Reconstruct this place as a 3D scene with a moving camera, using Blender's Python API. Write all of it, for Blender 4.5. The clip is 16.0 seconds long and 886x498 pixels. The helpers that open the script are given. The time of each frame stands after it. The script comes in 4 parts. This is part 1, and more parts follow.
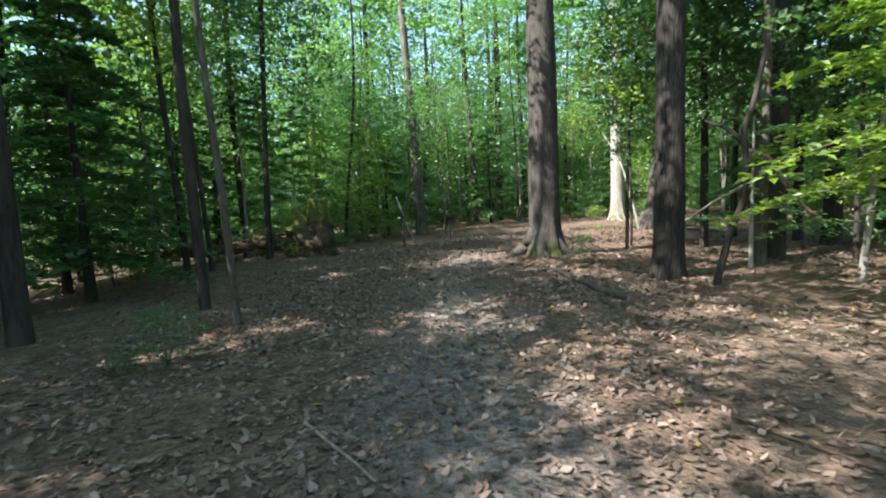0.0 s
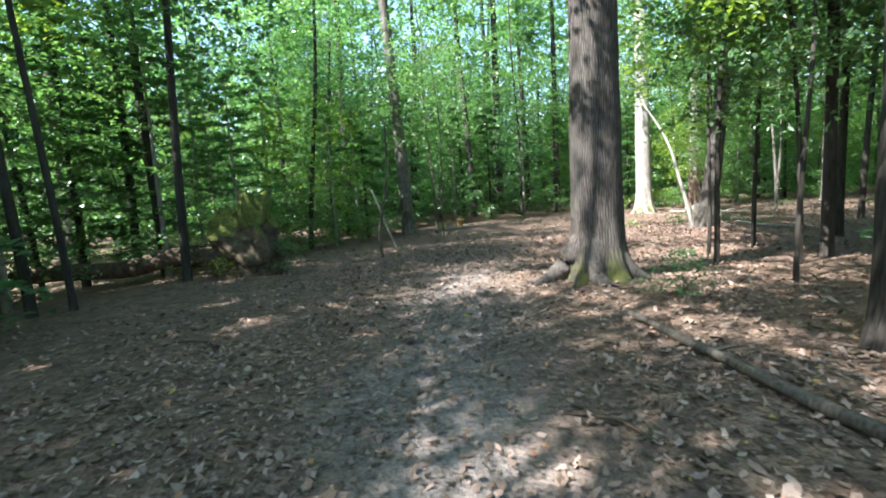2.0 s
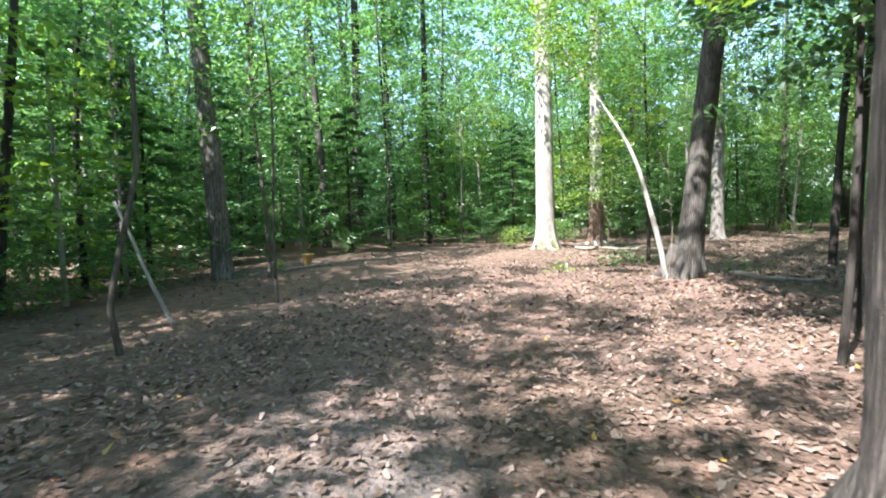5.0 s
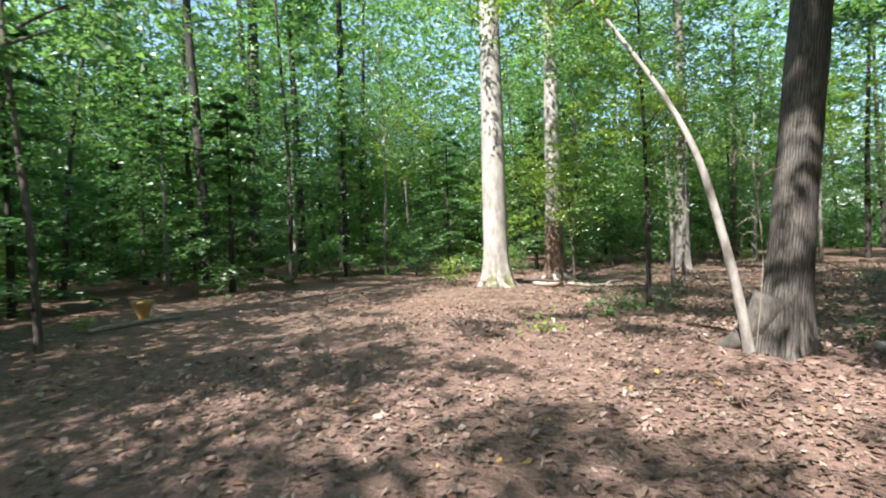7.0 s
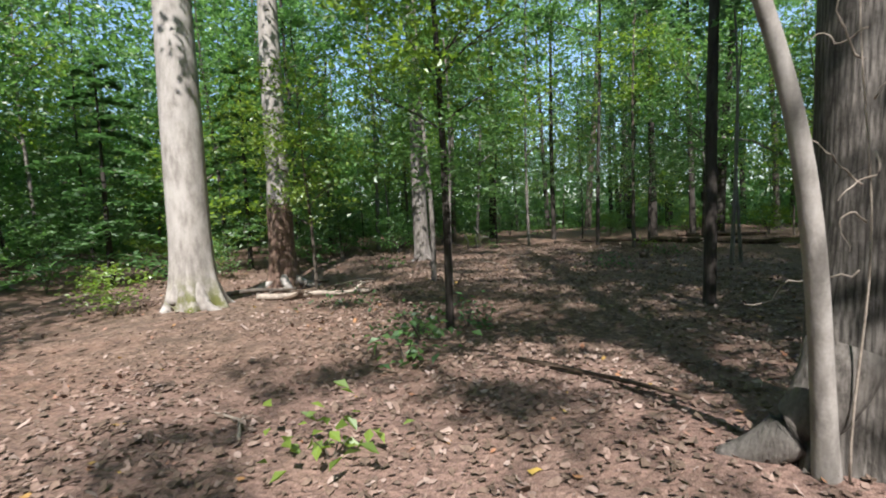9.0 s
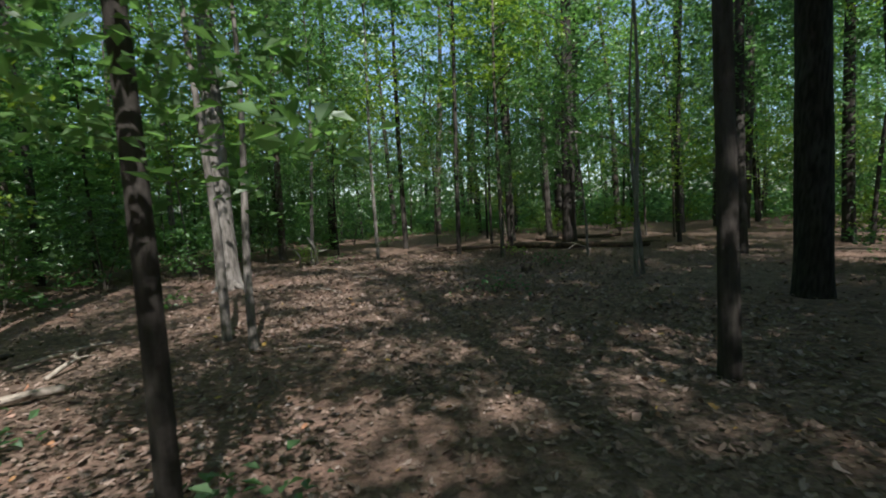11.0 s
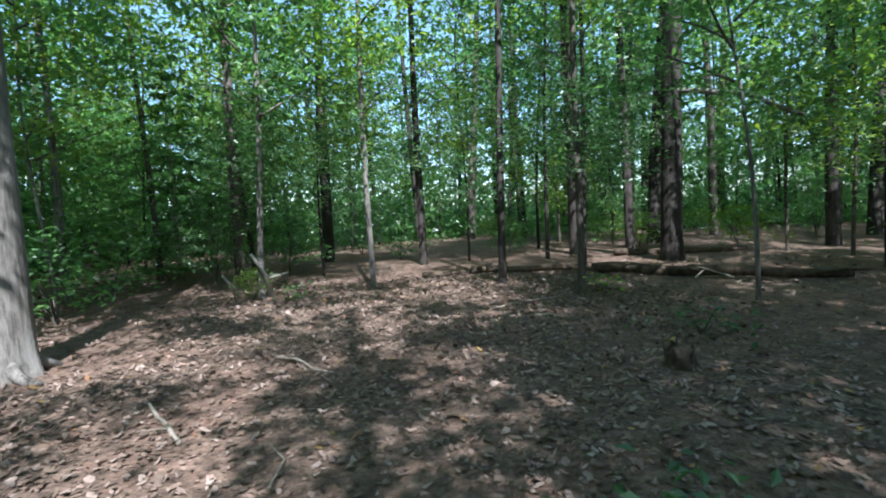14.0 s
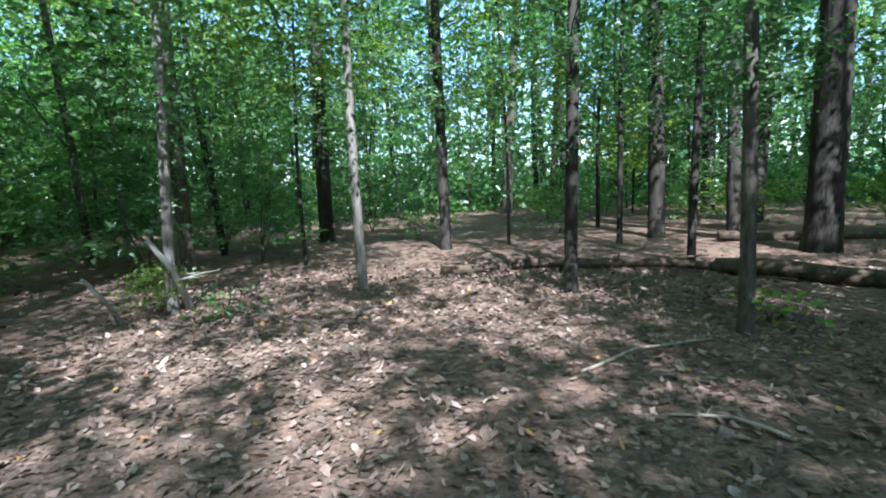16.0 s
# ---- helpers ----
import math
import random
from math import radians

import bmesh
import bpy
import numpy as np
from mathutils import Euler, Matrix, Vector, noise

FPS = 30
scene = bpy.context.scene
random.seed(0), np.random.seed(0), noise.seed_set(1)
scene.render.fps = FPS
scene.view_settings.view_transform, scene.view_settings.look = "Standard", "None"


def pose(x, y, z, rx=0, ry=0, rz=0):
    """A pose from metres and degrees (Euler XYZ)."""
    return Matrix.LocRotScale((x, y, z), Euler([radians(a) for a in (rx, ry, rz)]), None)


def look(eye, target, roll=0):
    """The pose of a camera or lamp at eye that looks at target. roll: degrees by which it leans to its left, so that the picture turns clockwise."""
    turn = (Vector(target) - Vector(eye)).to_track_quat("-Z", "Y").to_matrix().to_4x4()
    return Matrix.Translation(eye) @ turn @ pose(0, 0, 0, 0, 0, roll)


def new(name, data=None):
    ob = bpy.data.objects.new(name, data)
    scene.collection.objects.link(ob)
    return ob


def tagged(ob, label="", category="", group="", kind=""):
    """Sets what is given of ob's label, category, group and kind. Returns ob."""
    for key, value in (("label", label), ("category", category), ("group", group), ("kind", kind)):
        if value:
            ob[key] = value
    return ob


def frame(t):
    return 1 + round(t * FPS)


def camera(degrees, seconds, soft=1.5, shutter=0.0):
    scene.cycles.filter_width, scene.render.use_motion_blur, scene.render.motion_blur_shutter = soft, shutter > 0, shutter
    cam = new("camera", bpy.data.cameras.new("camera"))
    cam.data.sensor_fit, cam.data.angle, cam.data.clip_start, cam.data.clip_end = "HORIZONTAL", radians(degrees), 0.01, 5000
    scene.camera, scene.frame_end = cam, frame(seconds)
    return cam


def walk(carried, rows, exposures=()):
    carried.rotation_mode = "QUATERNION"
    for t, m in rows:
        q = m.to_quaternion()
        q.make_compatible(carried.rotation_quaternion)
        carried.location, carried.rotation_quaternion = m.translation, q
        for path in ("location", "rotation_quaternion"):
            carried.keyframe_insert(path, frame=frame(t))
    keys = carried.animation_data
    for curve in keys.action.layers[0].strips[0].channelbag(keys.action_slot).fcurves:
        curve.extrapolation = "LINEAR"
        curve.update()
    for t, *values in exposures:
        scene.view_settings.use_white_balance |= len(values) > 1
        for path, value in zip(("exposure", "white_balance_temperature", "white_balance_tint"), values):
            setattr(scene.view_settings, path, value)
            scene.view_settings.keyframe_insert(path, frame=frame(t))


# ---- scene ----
cam = camera(84.0, 16.0, soft=1.9, shutter=0.15)
PATH = [
    (0.0, 0.000, 0.000, 1.424, 84.583, 2.690, -0.200),
    (0.5, 0.057, 1.088, 1.439, 82.607, 3.251, 0.836),
    (1.0, 0.110, 2.189, 1.405, 82.641, 3.455, 0.607),
    (1.5, 0.108, 3.248, 1.440, 83.278, 3.690, -0.338),
    (2.0, 0.084, 4.301, 1.428, 83.714, 3.675, -0.987),
    (2.5, 0.123, 5.357, 1.431, 84.539, 3.554, -1.141),
    (3.0, 0.115, 6.329, 1.432, 86.174, 3.232, -3.112),
    (3.5, 0.052, 7.322, 1.418, 85.975, 3.383, -3.013),
    (4.0, 0.040, 8.286, 1.409, 87.002, 3.496, -8.585),
    (4.2, 0.069, 8.682, 1.402, 86.855, 3.493, -13.642),
    (6.3, 1.492, 12.915, 1.441, 85.273, 1.001, -19.371),
    (6.5, 1.652, 13.300, 1.414, 86.531, 0.524, -18.189),
    (7.0, 1.992, 14.409, 1.391, 88.693, 1.510, -26.769),
    (7.5, 2.426, 15.532, 1.397, 84.865, 1.675, -37.895),
    (8.0, 2.915, 16.463, 1.403, 86.471, 1.672, -48.272),
    (8.5, 3.481, 17.234, 1.364, 87.783, 1.880, -57.119),
    (9.0, 4.187, 17.865, 1.425, 86.096, 2.212, -60.319),
    (9.5, 5.012, 18.362, 1.420, 85.826, 2.731, -68.787),
    (10.0, 5.893, 18.805, 1.427, 84.729, 3.181, -74.766),
    (10.2, 6.272, 18.959, 1.439, 84.813, 3.717, -77.596),
    (12.3, 10.884, 19.899, 1.403, 87.912, 2.949, -76.987),
    (12.5, 11.299, 19.974, 1.404, 88.352, 3.060, -75.643),
    (13.0, 12.332, 20.195, 1.441, 87.963, 3.132, -75.348),
    (13.5, 13.337, 20.450, 1.421, 86.590, 3.374, -75.140),
    (14.0, 14.325, 20.660, 1.485, 85.968, 3.029, -74.263),
    (14.5, 15.274, 20.857, 1.424, 85.086, 2.814, -74.210),
    (15.0, 16.226, 21.152, 1.444, 84.591, 2.475, -72.601),
    (15.5, 17.267, 21.433, 1.407, 84.380, 2.900, -70.774),
    (16.0, 18.219, 21.753, 1.364, 82.845, 2.600, -70.693),
]
walk(cam, [(t, pose(*p)) for t, *p in PATH], [(0.0, 1.85, 6200, 5), (2.0, 2.3, 5950, 7), (3.5, 2.55, 5750, 8), (4.2, 2.5, 5750, 9), (6.5, 1.85, 6200, 12), (9.0, 1.1, 6100, 13), (10.2, 0.6, 6150, 9), (12.5, 1.05, 5600, 10), (14.0, 1.55, 5350, 9), (16.0, 1.95, 5200, 8)])

# ---- light ----
SUN_YAW, SUN_UP = 60.0, 50.0            # light travels towards (sin, cos) of the yaw
world = bpy.data.worlds.new("sky")
scene.world = world
world.use_nodes = True
wn = world.node_tree.nodes
sky = wn.new("ShaderNodeTexSky")
sky.sky_type, sky.sun_disc = "NISHITA", False
sky.sun_elevation, sky.sun_rotation = radians(SUN_UP), radians(SUN_YAW + 180)
wn["Background"].inputs["Strength"].default_value = 0.125
world.node_tree.links.new(sky.outputs[0], wn["Background"].inputs["Color"])
sun_data = bpy.data.lights.new("sun", "SUN")
sun_data.energy, sun_data.angle, sun_data.color = 5.0, radians(0.55), (1.0, 0.93, 0.86)
sun = new("sun", sun_data)
su = radians(SUN_UP)
sun_way = Vector((math.sin(radians(SUN_YAW)) * math.cos(su), math.cos(radians(SUN_YAW)) * math.cos(su), -math.sin(su)))
sun.matrix_world = look(Vector((0, 0, 60)), Vector((0, 0, 60)) + sun_way)
rng = np.random.default_rng(7)


# ---- materials ----
def material(name, rough=0.9):
    m = bpy.data.materials.new(name)
    m.use_nodes = True
    n, l = m.node_tree.nodes, m.node_tree.links
    b = n["Principled BSDF"]
    b.inputs["Roughness"].default_value = rough
    b.inputs["Specular IOR Level"].default_value = 0.25
    return m, n, l, b


def ramp(n, l, source, stops):
    r = n.new("ShaderNodeValToRGB")
    e = r.color_ramp.elements
    while len(e) < len(stops):
        e.new(0.5)
    for k, (p, c) in zip(e, stops):
        k.position, k.color = p, (*c, 1)
    l.new(source, r.inputs[0])
    return r.outputs["Color"]


def coords(n, l, scale=(1, 1, 1), kind="Object"):
    tc, mp = n.new("ShaderNodeTexCoord"), n.new("ShaderNodeMapping")
    mp.inputs["Scale"].default_value = scale
    l.new(tc.outputs[kind], mp.inputs[0])
    return mp.outputs[0]


def noise_tex(n, l, vec, scale, detail=5.0, rough=0.6):
    t = n.new("ShaderNodeTexNoise")
    t.inputs["Scale"].default_value, t.inputs["Detail"].default_value, t.inputs["Roughness"].default_value = scale, detail, rough
    l.new(vec, t.inputs["Vector"])
    return t.outputs["Fac"]


def mix(n, l, fac, a, b, how="MIX"):
    m = n.new("ShaderNodeMix")
    m.data_type, m.blend_type = "RGBA", how
    for s, v in ((m.inputs["Factor"], fac), (m.inputs["A"], a), (m.inputs["B"], b)):
        if isinstance(v, (int, float)):
            s.default_value = v
        elif isinstance(v, tuple):
            s.default_value = (*v, 1)
        else:
            l.new(v, s)
    return m.outputs["Result"]


def bump(n, l, b, height, strength, distance):
    k = n.new("ShaderNodeBump")
    k.inputs["Strength"].default_value, k.inputs["Distance"].default_value = strength, distance
    l.new(height, k.inputs["Height"])
    l.new(k.outputs[0], b.inputs["Normal"])


def bark(name, dark, light, patch, furrow=14.0, stretch=0.12, relief=0.02, moss=0.0):
    m, n, l, b = material(name, 0.92)
    v = coords(n, l, (1, 1, stretch))
    ridges = noise_tex(n, l, v, furrow, 6, 0.65)
    blot = noise_tex(n, l, coords(n, l, (1, 1, 0.5)), 2.3, 4)
    grain = noise_tex(n, l, coords(n, l), 60, 3)
    c = ramp(n, l, ridges, [(0.36, dark), (0.62, light)])
    f = ramp(n, l, blot, [(0.48, (0, 0, 0)), (0.66, (1, 1, 1))])
    c = mix(n, l, f, c, patch)
    c = mix(n, l, 0.25, c, ramp(n, l, grain, [(0.3, dark), (0.7, light)]))
    # crevice shade painted into the bark colour, darkest where the furrows dip
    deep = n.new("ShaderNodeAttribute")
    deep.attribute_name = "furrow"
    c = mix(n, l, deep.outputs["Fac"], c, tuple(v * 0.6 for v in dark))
    if moss:
        at = n.new("ShaderNodeAttribute")
        at.attribute_name = "moss"
        mm = n.new("ShaderNodeMath")
        mm.operation = "MULTIPLY"
        l.new(at.outputs["Fac"], mm.inputs[0])
        l.new(ramp(n, l, noise_tex(n, l, coords(n, l), 7, 4), [(0.38, (0, 0, 0)), (0.55, (1, 1, 1))]), mm.inputs[1])
        c = mix(n, l, mm.outputs[0], c, (0.10, 0.105, 0.03))
    l.new(c, b.inputs["Base Color"])
    bump(n, l, b, ridges, 0.9, relief)
    return m


BARK_OAK = bark("furrowed_bark", (0.026, 0.022, 0.019), (0.145, 0.125, 0.11), (0.125, 0.115, 0.10), 40, 0.13, 0.025, 1.0)
BARK_GREY = bark("grey_bark", (0.06, 0.053, 0.046), (0.22, 0.20, 0.175), (0.27, 0.25, 0.225), 24, 0.16, 0.018, 1.0)
BARK_MOTTLED = bark("mottled_bark", (0.04, 0.035, 0.029), (0.16, 0.145, 0.125), (0.23, 0.21, 0.185), 30, 0.22, 0.02, 1.0)
BARK_PALE = bark("pale_smooth_bark", (0.17, 0.155, 0.135), (0.36, 0.335, 0.30), (0.41, 0.385, 0.35), 9, 0.35, 0.01, 1.0)
BARK_BROWN = bark("brown_bark", (0.05, 0.03, 0.022), (0.25, 0.17, 0.125), (0.2, 0.15, 0.12), 22, 0.2, 0.03)
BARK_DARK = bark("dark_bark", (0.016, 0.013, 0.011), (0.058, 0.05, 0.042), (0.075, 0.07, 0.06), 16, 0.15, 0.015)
BARK_TWIG = bark("twig_bark", (0.035, 0.028, 0.022), (0.13, 0.11, 0.088), (0.16, 0.145, 0.12), 30, 0.2, 0.004)


def foliage(name, dark, light, through_tint, share=0.45):
    m = bpy.data.materials.new(name)
    m.use_nodes = True
    n, l = m.node_tree.nodes, m.node_tree.links
    n.remove(n["Principled BSDF"])
    geo = n.new("ShaderNodeNewGeometry")
    col = ramp(n, l, geo.outputs["Random Per Island"], [(0.0, dark), (0.7, light), (1.0, tuple(v * 1.25 for v in light))])
    info = n.new("ShaderNodeObjectInfo")
    col = mix(n, l, info.outputs["Random"], col, mix(n, l, 0.35, col, (0.07, 0.10, 0.018)))
    d, t, g = n.new("ShaderNodeBsdfDiffuse"), n.new("ShaderNodeBsdfTranslucent"), n.new("ShaderNodeBsdfGlossy")
    g.inputs["Roughness"].default_value = 0.42
    g.inputs["Color"].default_value = (0.6, 0.65, 0.6, 1)
    l.new(col, d.inputs["Color"])
    l.new(mix(n, l, 1.0, col, through_tint, "MULTIPLY"), t.inputs["Color"])
    a, s = n.new("ShaderNodeMixShader"), n.new("ShaderNodeMixShader")
    a.inputs[0].default_value, s.inputs[0].default_value = share, 0.085
    l.new(d.outputs[0], a.inputs[1]), l.new(t.outputs[0], a.inputs[2])
    l.new(a.outputs[0], s.inputs[1]), l.new(g.outputs[0], s.inputs[2])
    l.new(s.outputs[0], n["Material Output"].inputs["Surface"])
    return m


LEAF = foliage("broad_leaf", (0.05, 0.115, 0.04), (0.115, 0.22, 0.066), (2.2, 2.3, 1.7), 0.5)
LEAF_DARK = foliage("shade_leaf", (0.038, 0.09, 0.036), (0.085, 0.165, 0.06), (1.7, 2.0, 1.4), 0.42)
LEAF_YELLOW = foliage("young_leaf", (0.09, 0.16, 0.026), (0.19, 0.28, 0.05), (2.1, 2.1, 1.0), 0.5)


def ground_material():
    m, n, l, b = material("forest_floor", 0.95)
    v = coords(n, l)
    big, mid, fine = noise_tex(n, l, v, 0.35, 4), noise_tex(n, l, v, 3.5, 5), noise_tex(n, l, v, 38, 4)
    vo = n.new("ShaderNodeTexVoronoi")
    vo.inputs["Scale"].default_value = 17
    l.new(v, vo.inputs["Vector"])
    cell = n.new("ShaderNodeSeparateColor")
    l.new(vo.outputs["Color"], cell.inputs[0])
    c = ramp(n, l, cell.outputs[0], [(0.0, (0.055, 0.037, 0.026)), (0.45, (0.15, 0.10, 0.07)), (0.8, (0.24, 0.165, 0.12)), (1.0, (0.34, 0.25, 0.19))])
    c = mix(n, l, 0.45, c, ramp(n, l, fine, [(0.35, (0.06, 0.042, 0.03)), (0.65, (0.27, 0.19, 0.14))]))
    c = mix(n, l, ramp(n, l, big, [(0.4, (0, 0, 0)), (0.65, (0.5, 0.5, 0.5))]), c, (0.22, 0.125, 0.09))
    c = mix(n, l, ramp(n, l, mid, [(0.42, (0, 0, 0)), (0.66, (0.7, 0.7, 0.7))]), c, (0.075, 0.055, 0.04))
    at = n.new("ShaderNodeAttribute")
    at.attribute_name = "worn"
    soil = ramp(n, l, fine, [(0.3, (0.13, 0.115, 0.105)), (0.7, (0.29, 0.262, 0.245))])
    c = mix(n, l, at.outputs["Fac"], c, soil)
    nd = n.new("ShaderNodeAttribute")
    nd.attribute_name = "needles"
    straw = noise_tex(n, l, coords(n, l, (1, 2.2, 1)), 55, 4)
    c = mix(n, l, nd.outputs["Fac"], c, ramp(n, l, straw, [(0.3, (0.09, 0.055, 0.042)), (0.55, (0.23, 0.15, 0.12)), (0.75, (0.36, 0.255, 0.21))]))
    l.new(c, b.inputs["Base Color"])
    h = n.new("ShaderNodeMath")
    h.operation = "ADD"
    l.new(vo.outputs["Distance"], h.inputs[0]), l.new(fine, h.inputs[1])
    bump(n, l, b, h.outputs[0], 0.8, 0.03)
    return m


def litter_material():
    m, n, l, b = material("dry_leaf", 0.7)
    geo = n.new("ShaderNodeNewGeometry")
    c = ramp(n, l, geo.outputs["Random Per Island"], [(0.0, (0.035, 0.024, 0.018)), (0.4, (0.10, 0.068, 0.048)), (0.65, (0.21, 0.14, 0.11)), (0.86, (0.28, 0.205, 0.17)), (0.97, (0.36, 0.285, 0.245)), (0.99, (0.30, 0.11, 0.05)), (1.0, (0.45, 0.31, 0.04))])
    c = mix(n, l, 0.3, c, ramp(n, l, noise_tex(n, l, coords(n, l), 45, 3), [(0.3, (0.07, 0.05, 0.035)), (0.7, (0.36, 0.27, 0.2))]))
    l.new(c, b.inputs["Base Color"])
    return m


def plain(name, a, c, scale, rough=0.8, relief=0.01):
    m, n, l, b = material(name, rough)
    f = noise_tex(n, l, coords(n, l), scale, 5)
    l.new(ramp(n, l, f, [(0.3, a), (0.7, c)]), b.inputs["Base Color"])
    bump(n, l, b, f, 0.7, relief)
    return m


GROUND, DRY = ground_material(), litter_material()
ROT = plain("rotten_wood", (0.028, 0.02, 0.015), (0.13, 0.095, 0.065), 9, 0.95, 0.03)
GREY_WOOD = plain("weathered_wood", (0.16, 0.13, 0.10), (0.38, 0.33, 0.27), 14, 0.85, 0.01)
CUT_WOOD = plain("cut_wood", (0.34, 0.20, 0.07), (0.52, 0.34, 0.13), 18, 0.7, 0.004)
EARTH = plain("root_earth", (0.03, 0.025, 0.018), (0.15, 0.115, 0.075), 7, 0.98, 0.05)
MOSS = plain("moss", (0.05, 0.065, 0.014), (0.15, 0.16, 0.04), 22, 0.95, 0.02)


# ---- mesh helpers ----
def mesh_of(name, verts, faces, mat, smooth=True):
    """A mesh from arrays; faces of one size."""
    verts, faces = np.asarray(verts, np.float32), np.asarray(faces, np.int32)
    me = bpy.data.meshes.new(name)
    me.vertices.add(len(verts))
    me.vertices.foreach_set("co", verts.ravel())
    k = faces.shape[1]
    me.loops.add(faces.size)
    me.loops.foreach_set("vertex_index", faces.ravel())
    me.polygons.add(len(faces))
    me.polygons.foreach_set("loop_start", np.arange(0, faces.size, k, dtype=np.int32))
    me.polygons.foreach_set("use_smooth", np.full(len(faces), smooth))
    me.update(calc_edges=True)
    me.materials.append(mat)
    return me


def part(name, me, parent, label="", at=(0, 0, 0)):
    ob = new(name, me)
    ob.parent = parent
    ob.location = at
    return tagged(ob, label)


def join(pieces):
    vs, fs, k = [], [], 0
    for v, f in pieces:
        vs.append(v), fs.append(np.asarray(f) + k)
        k += len(v)
    return np.concatenate(vs), np.concatenate(fs)


def bumpy(u, v, seed, f=1.0):
    """Cheap smooth waves in -1..1."""
    s = seed * 1.7
    return (np.sin(u * f + s) * np.cos(v * f * 0.8 + 2 * s) + 0.6 * np.sin(u * f * 2.1 - v * f * 1.3 + 3 * s) + 0.4 * np.cos(u * f * 3.7 + v * f * 2.9 - s)) / 2.0


FURROW_SHADE = []


def tube(points, radii, sides=8, ridge=0.0, seed=0, flare=0.0, lobes=5, flare_h=0.5, cap=True):
    """Quads round a bent spine; flare spreads the foot into root lobes, ridge furrows the skin."""
    p = np.asarray(points, float)
    r = np.asarray(radii, float)
    n = len(p)
    d = np.gradient(p, axis=0)
    d /= np.linalg.norm(d, axis=1)[:, None] + 1e-9
    ref = np.where(np.abs(d[:, 2:3]) > 0.75, np.array([[1.0, 0, 0]]), np.array([[0, 0, 1.0]]))
    a = np.cross(d, ref)
    a /= np.linalg.norm(a, axis=1)[:, None]
    b = np.cross(d, a)
    th = np.linspace(0, 2 * np.pi, sides, endpoint=False)
    run = np.concatenate([[0], np.cumsum(np.linalg.norm(np.diff(p, axis=0), axis=1))])
    R = np.repeat(r[:, None], sides, 1)
    if flare:
        w = np.exp(-run / flare_h)[:, None]
        lobe = 0.35 + 0.65 * np.maximum(0, np.cos(lobes * th / 1 + seed + 0.5 * np.sin(th * 2 + seed)))[None, :] ** 1.5
        R = R * (1 + flare * w * lobe)
    U, V = np.meshgrid(th, run)
    R = R * (1 + 0.05 * bumpy(U * 1.0, V * 2.0, seed + 1, 1.0))
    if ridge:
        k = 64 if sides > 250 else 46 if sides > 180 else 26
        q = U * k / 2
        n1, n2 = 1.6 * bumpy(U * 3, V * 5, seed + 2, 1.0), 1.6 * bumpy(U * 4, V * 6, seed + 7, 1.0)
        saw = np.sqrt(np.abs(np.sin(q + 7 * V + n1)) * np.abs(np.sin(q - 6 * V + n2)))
        # strength of the painted furrow shade at each vertex
        FURROW_SHADE[:] = [np.concatenate([np.clip(1.15 - 1.5 * saw, 0, 1).ravel(), [0, 0]])]
        R = R + ridge * (np.sqrt(saw) - 0.7) * (0.7 + 0.5 * bumpy(U, V * 3, seed + 4, 2.0))
    X = p[:, None, :] + R[:, :, None] * (np.cos(th)[None, :, None] * a[:, None, :] + np.sin(th)[None, :, None] * b[:, None, :])
    v = X.reshape(-1, 3)
    i = np.arange(n - 1)[:, None] * sides
    j = np.arange(sides)[None, :]
    f = np.stack([i + j, i + (j + 1) % sides, i + sides + (j + 1) % sides, i + sides + j], -1).reshape(-1, 4)
    if cap:
        v = np.concatenate([v, p[:1], p[-1:]])
        c0, c1 = len(v) - 2, len(v) - 1
        j = np.arange(0, sides, 2)
        f0 = np.stack([np.full(len(j), c0), (j + 2) % sides, (j + 1) % sides, j], -1)
        k = (n - 1) * sides
        f1 = np.stack([np.full(len(j), c1), k + j, k + (j + 1) % sides, k + (j + 2) % sides], -1)
        f = np.concatenate([f, f0, f1])
    return v, f


def leaf_cloud(c, size, g, flat=0.6, long=1.7):
    """Folded four-point leaves at the centres c; flat: how far they lie level."""
    n = len(c)
    s = size * g.uniform(0.65, 1.25, n)[:, None]
    up = g.normal(0, 1, (n, 3)) * (1 - flat) + np.array([0, 0, 1.0]) * flat * 1.6
    up /= np.linalg.norm(up, axis=1)[:, None]
    ax = g.normal(0, 1, (n, 3))
    ax -= up * (ax * up).sum(1)[:, None]
    ax /= np.linalg.norm(ax, axis=1)[:, None]
    sd = np.cross(up, ax)
    droop = up * s * 0.18
    v = np.stack([c - ax * s * long / 2, c + sd * s * 0.5 + droop, c + ax * s * long / 2 - droop, c - sd * s * 0.5 + droop], 1).reshape(-1, 3)
    return v, np.arange(4 * n).reshape(-1, 4)


def leaf_tips(c, size, g, flat=0.6, long=1.5):
    """Small three-point leaves at the centres c, for crowns that are never near."""
    n = len(c)
    s = size * g.uniform(0.6, 1.3, n)[:, None]
    up = g.normal(0, 1, (n, 3)) * (1 - flat) + np.array([0, 0, 1.0]) * flat * 1.6
    up /= np.linalg.norm(up, axis=1)[:, None]
    ax = g.normal(0, 1, (n, 3))
    ax -= up * (ax * up).sum(1)[:, None]
    ax /= np.linalg.norm(ax, axis=1)[:, None]
    sd = np.cross(up, ax)
    v = np.stack([c + ax * s * long * 0.6, c - ax * s * long * 0.3 + sd * s * 0.5, c - ax * s * long * 0.4 - sd * s * 0.45], 1).reshape(-1, 3)
    return v, np.arange(3 * n).reshape(-1, 3)


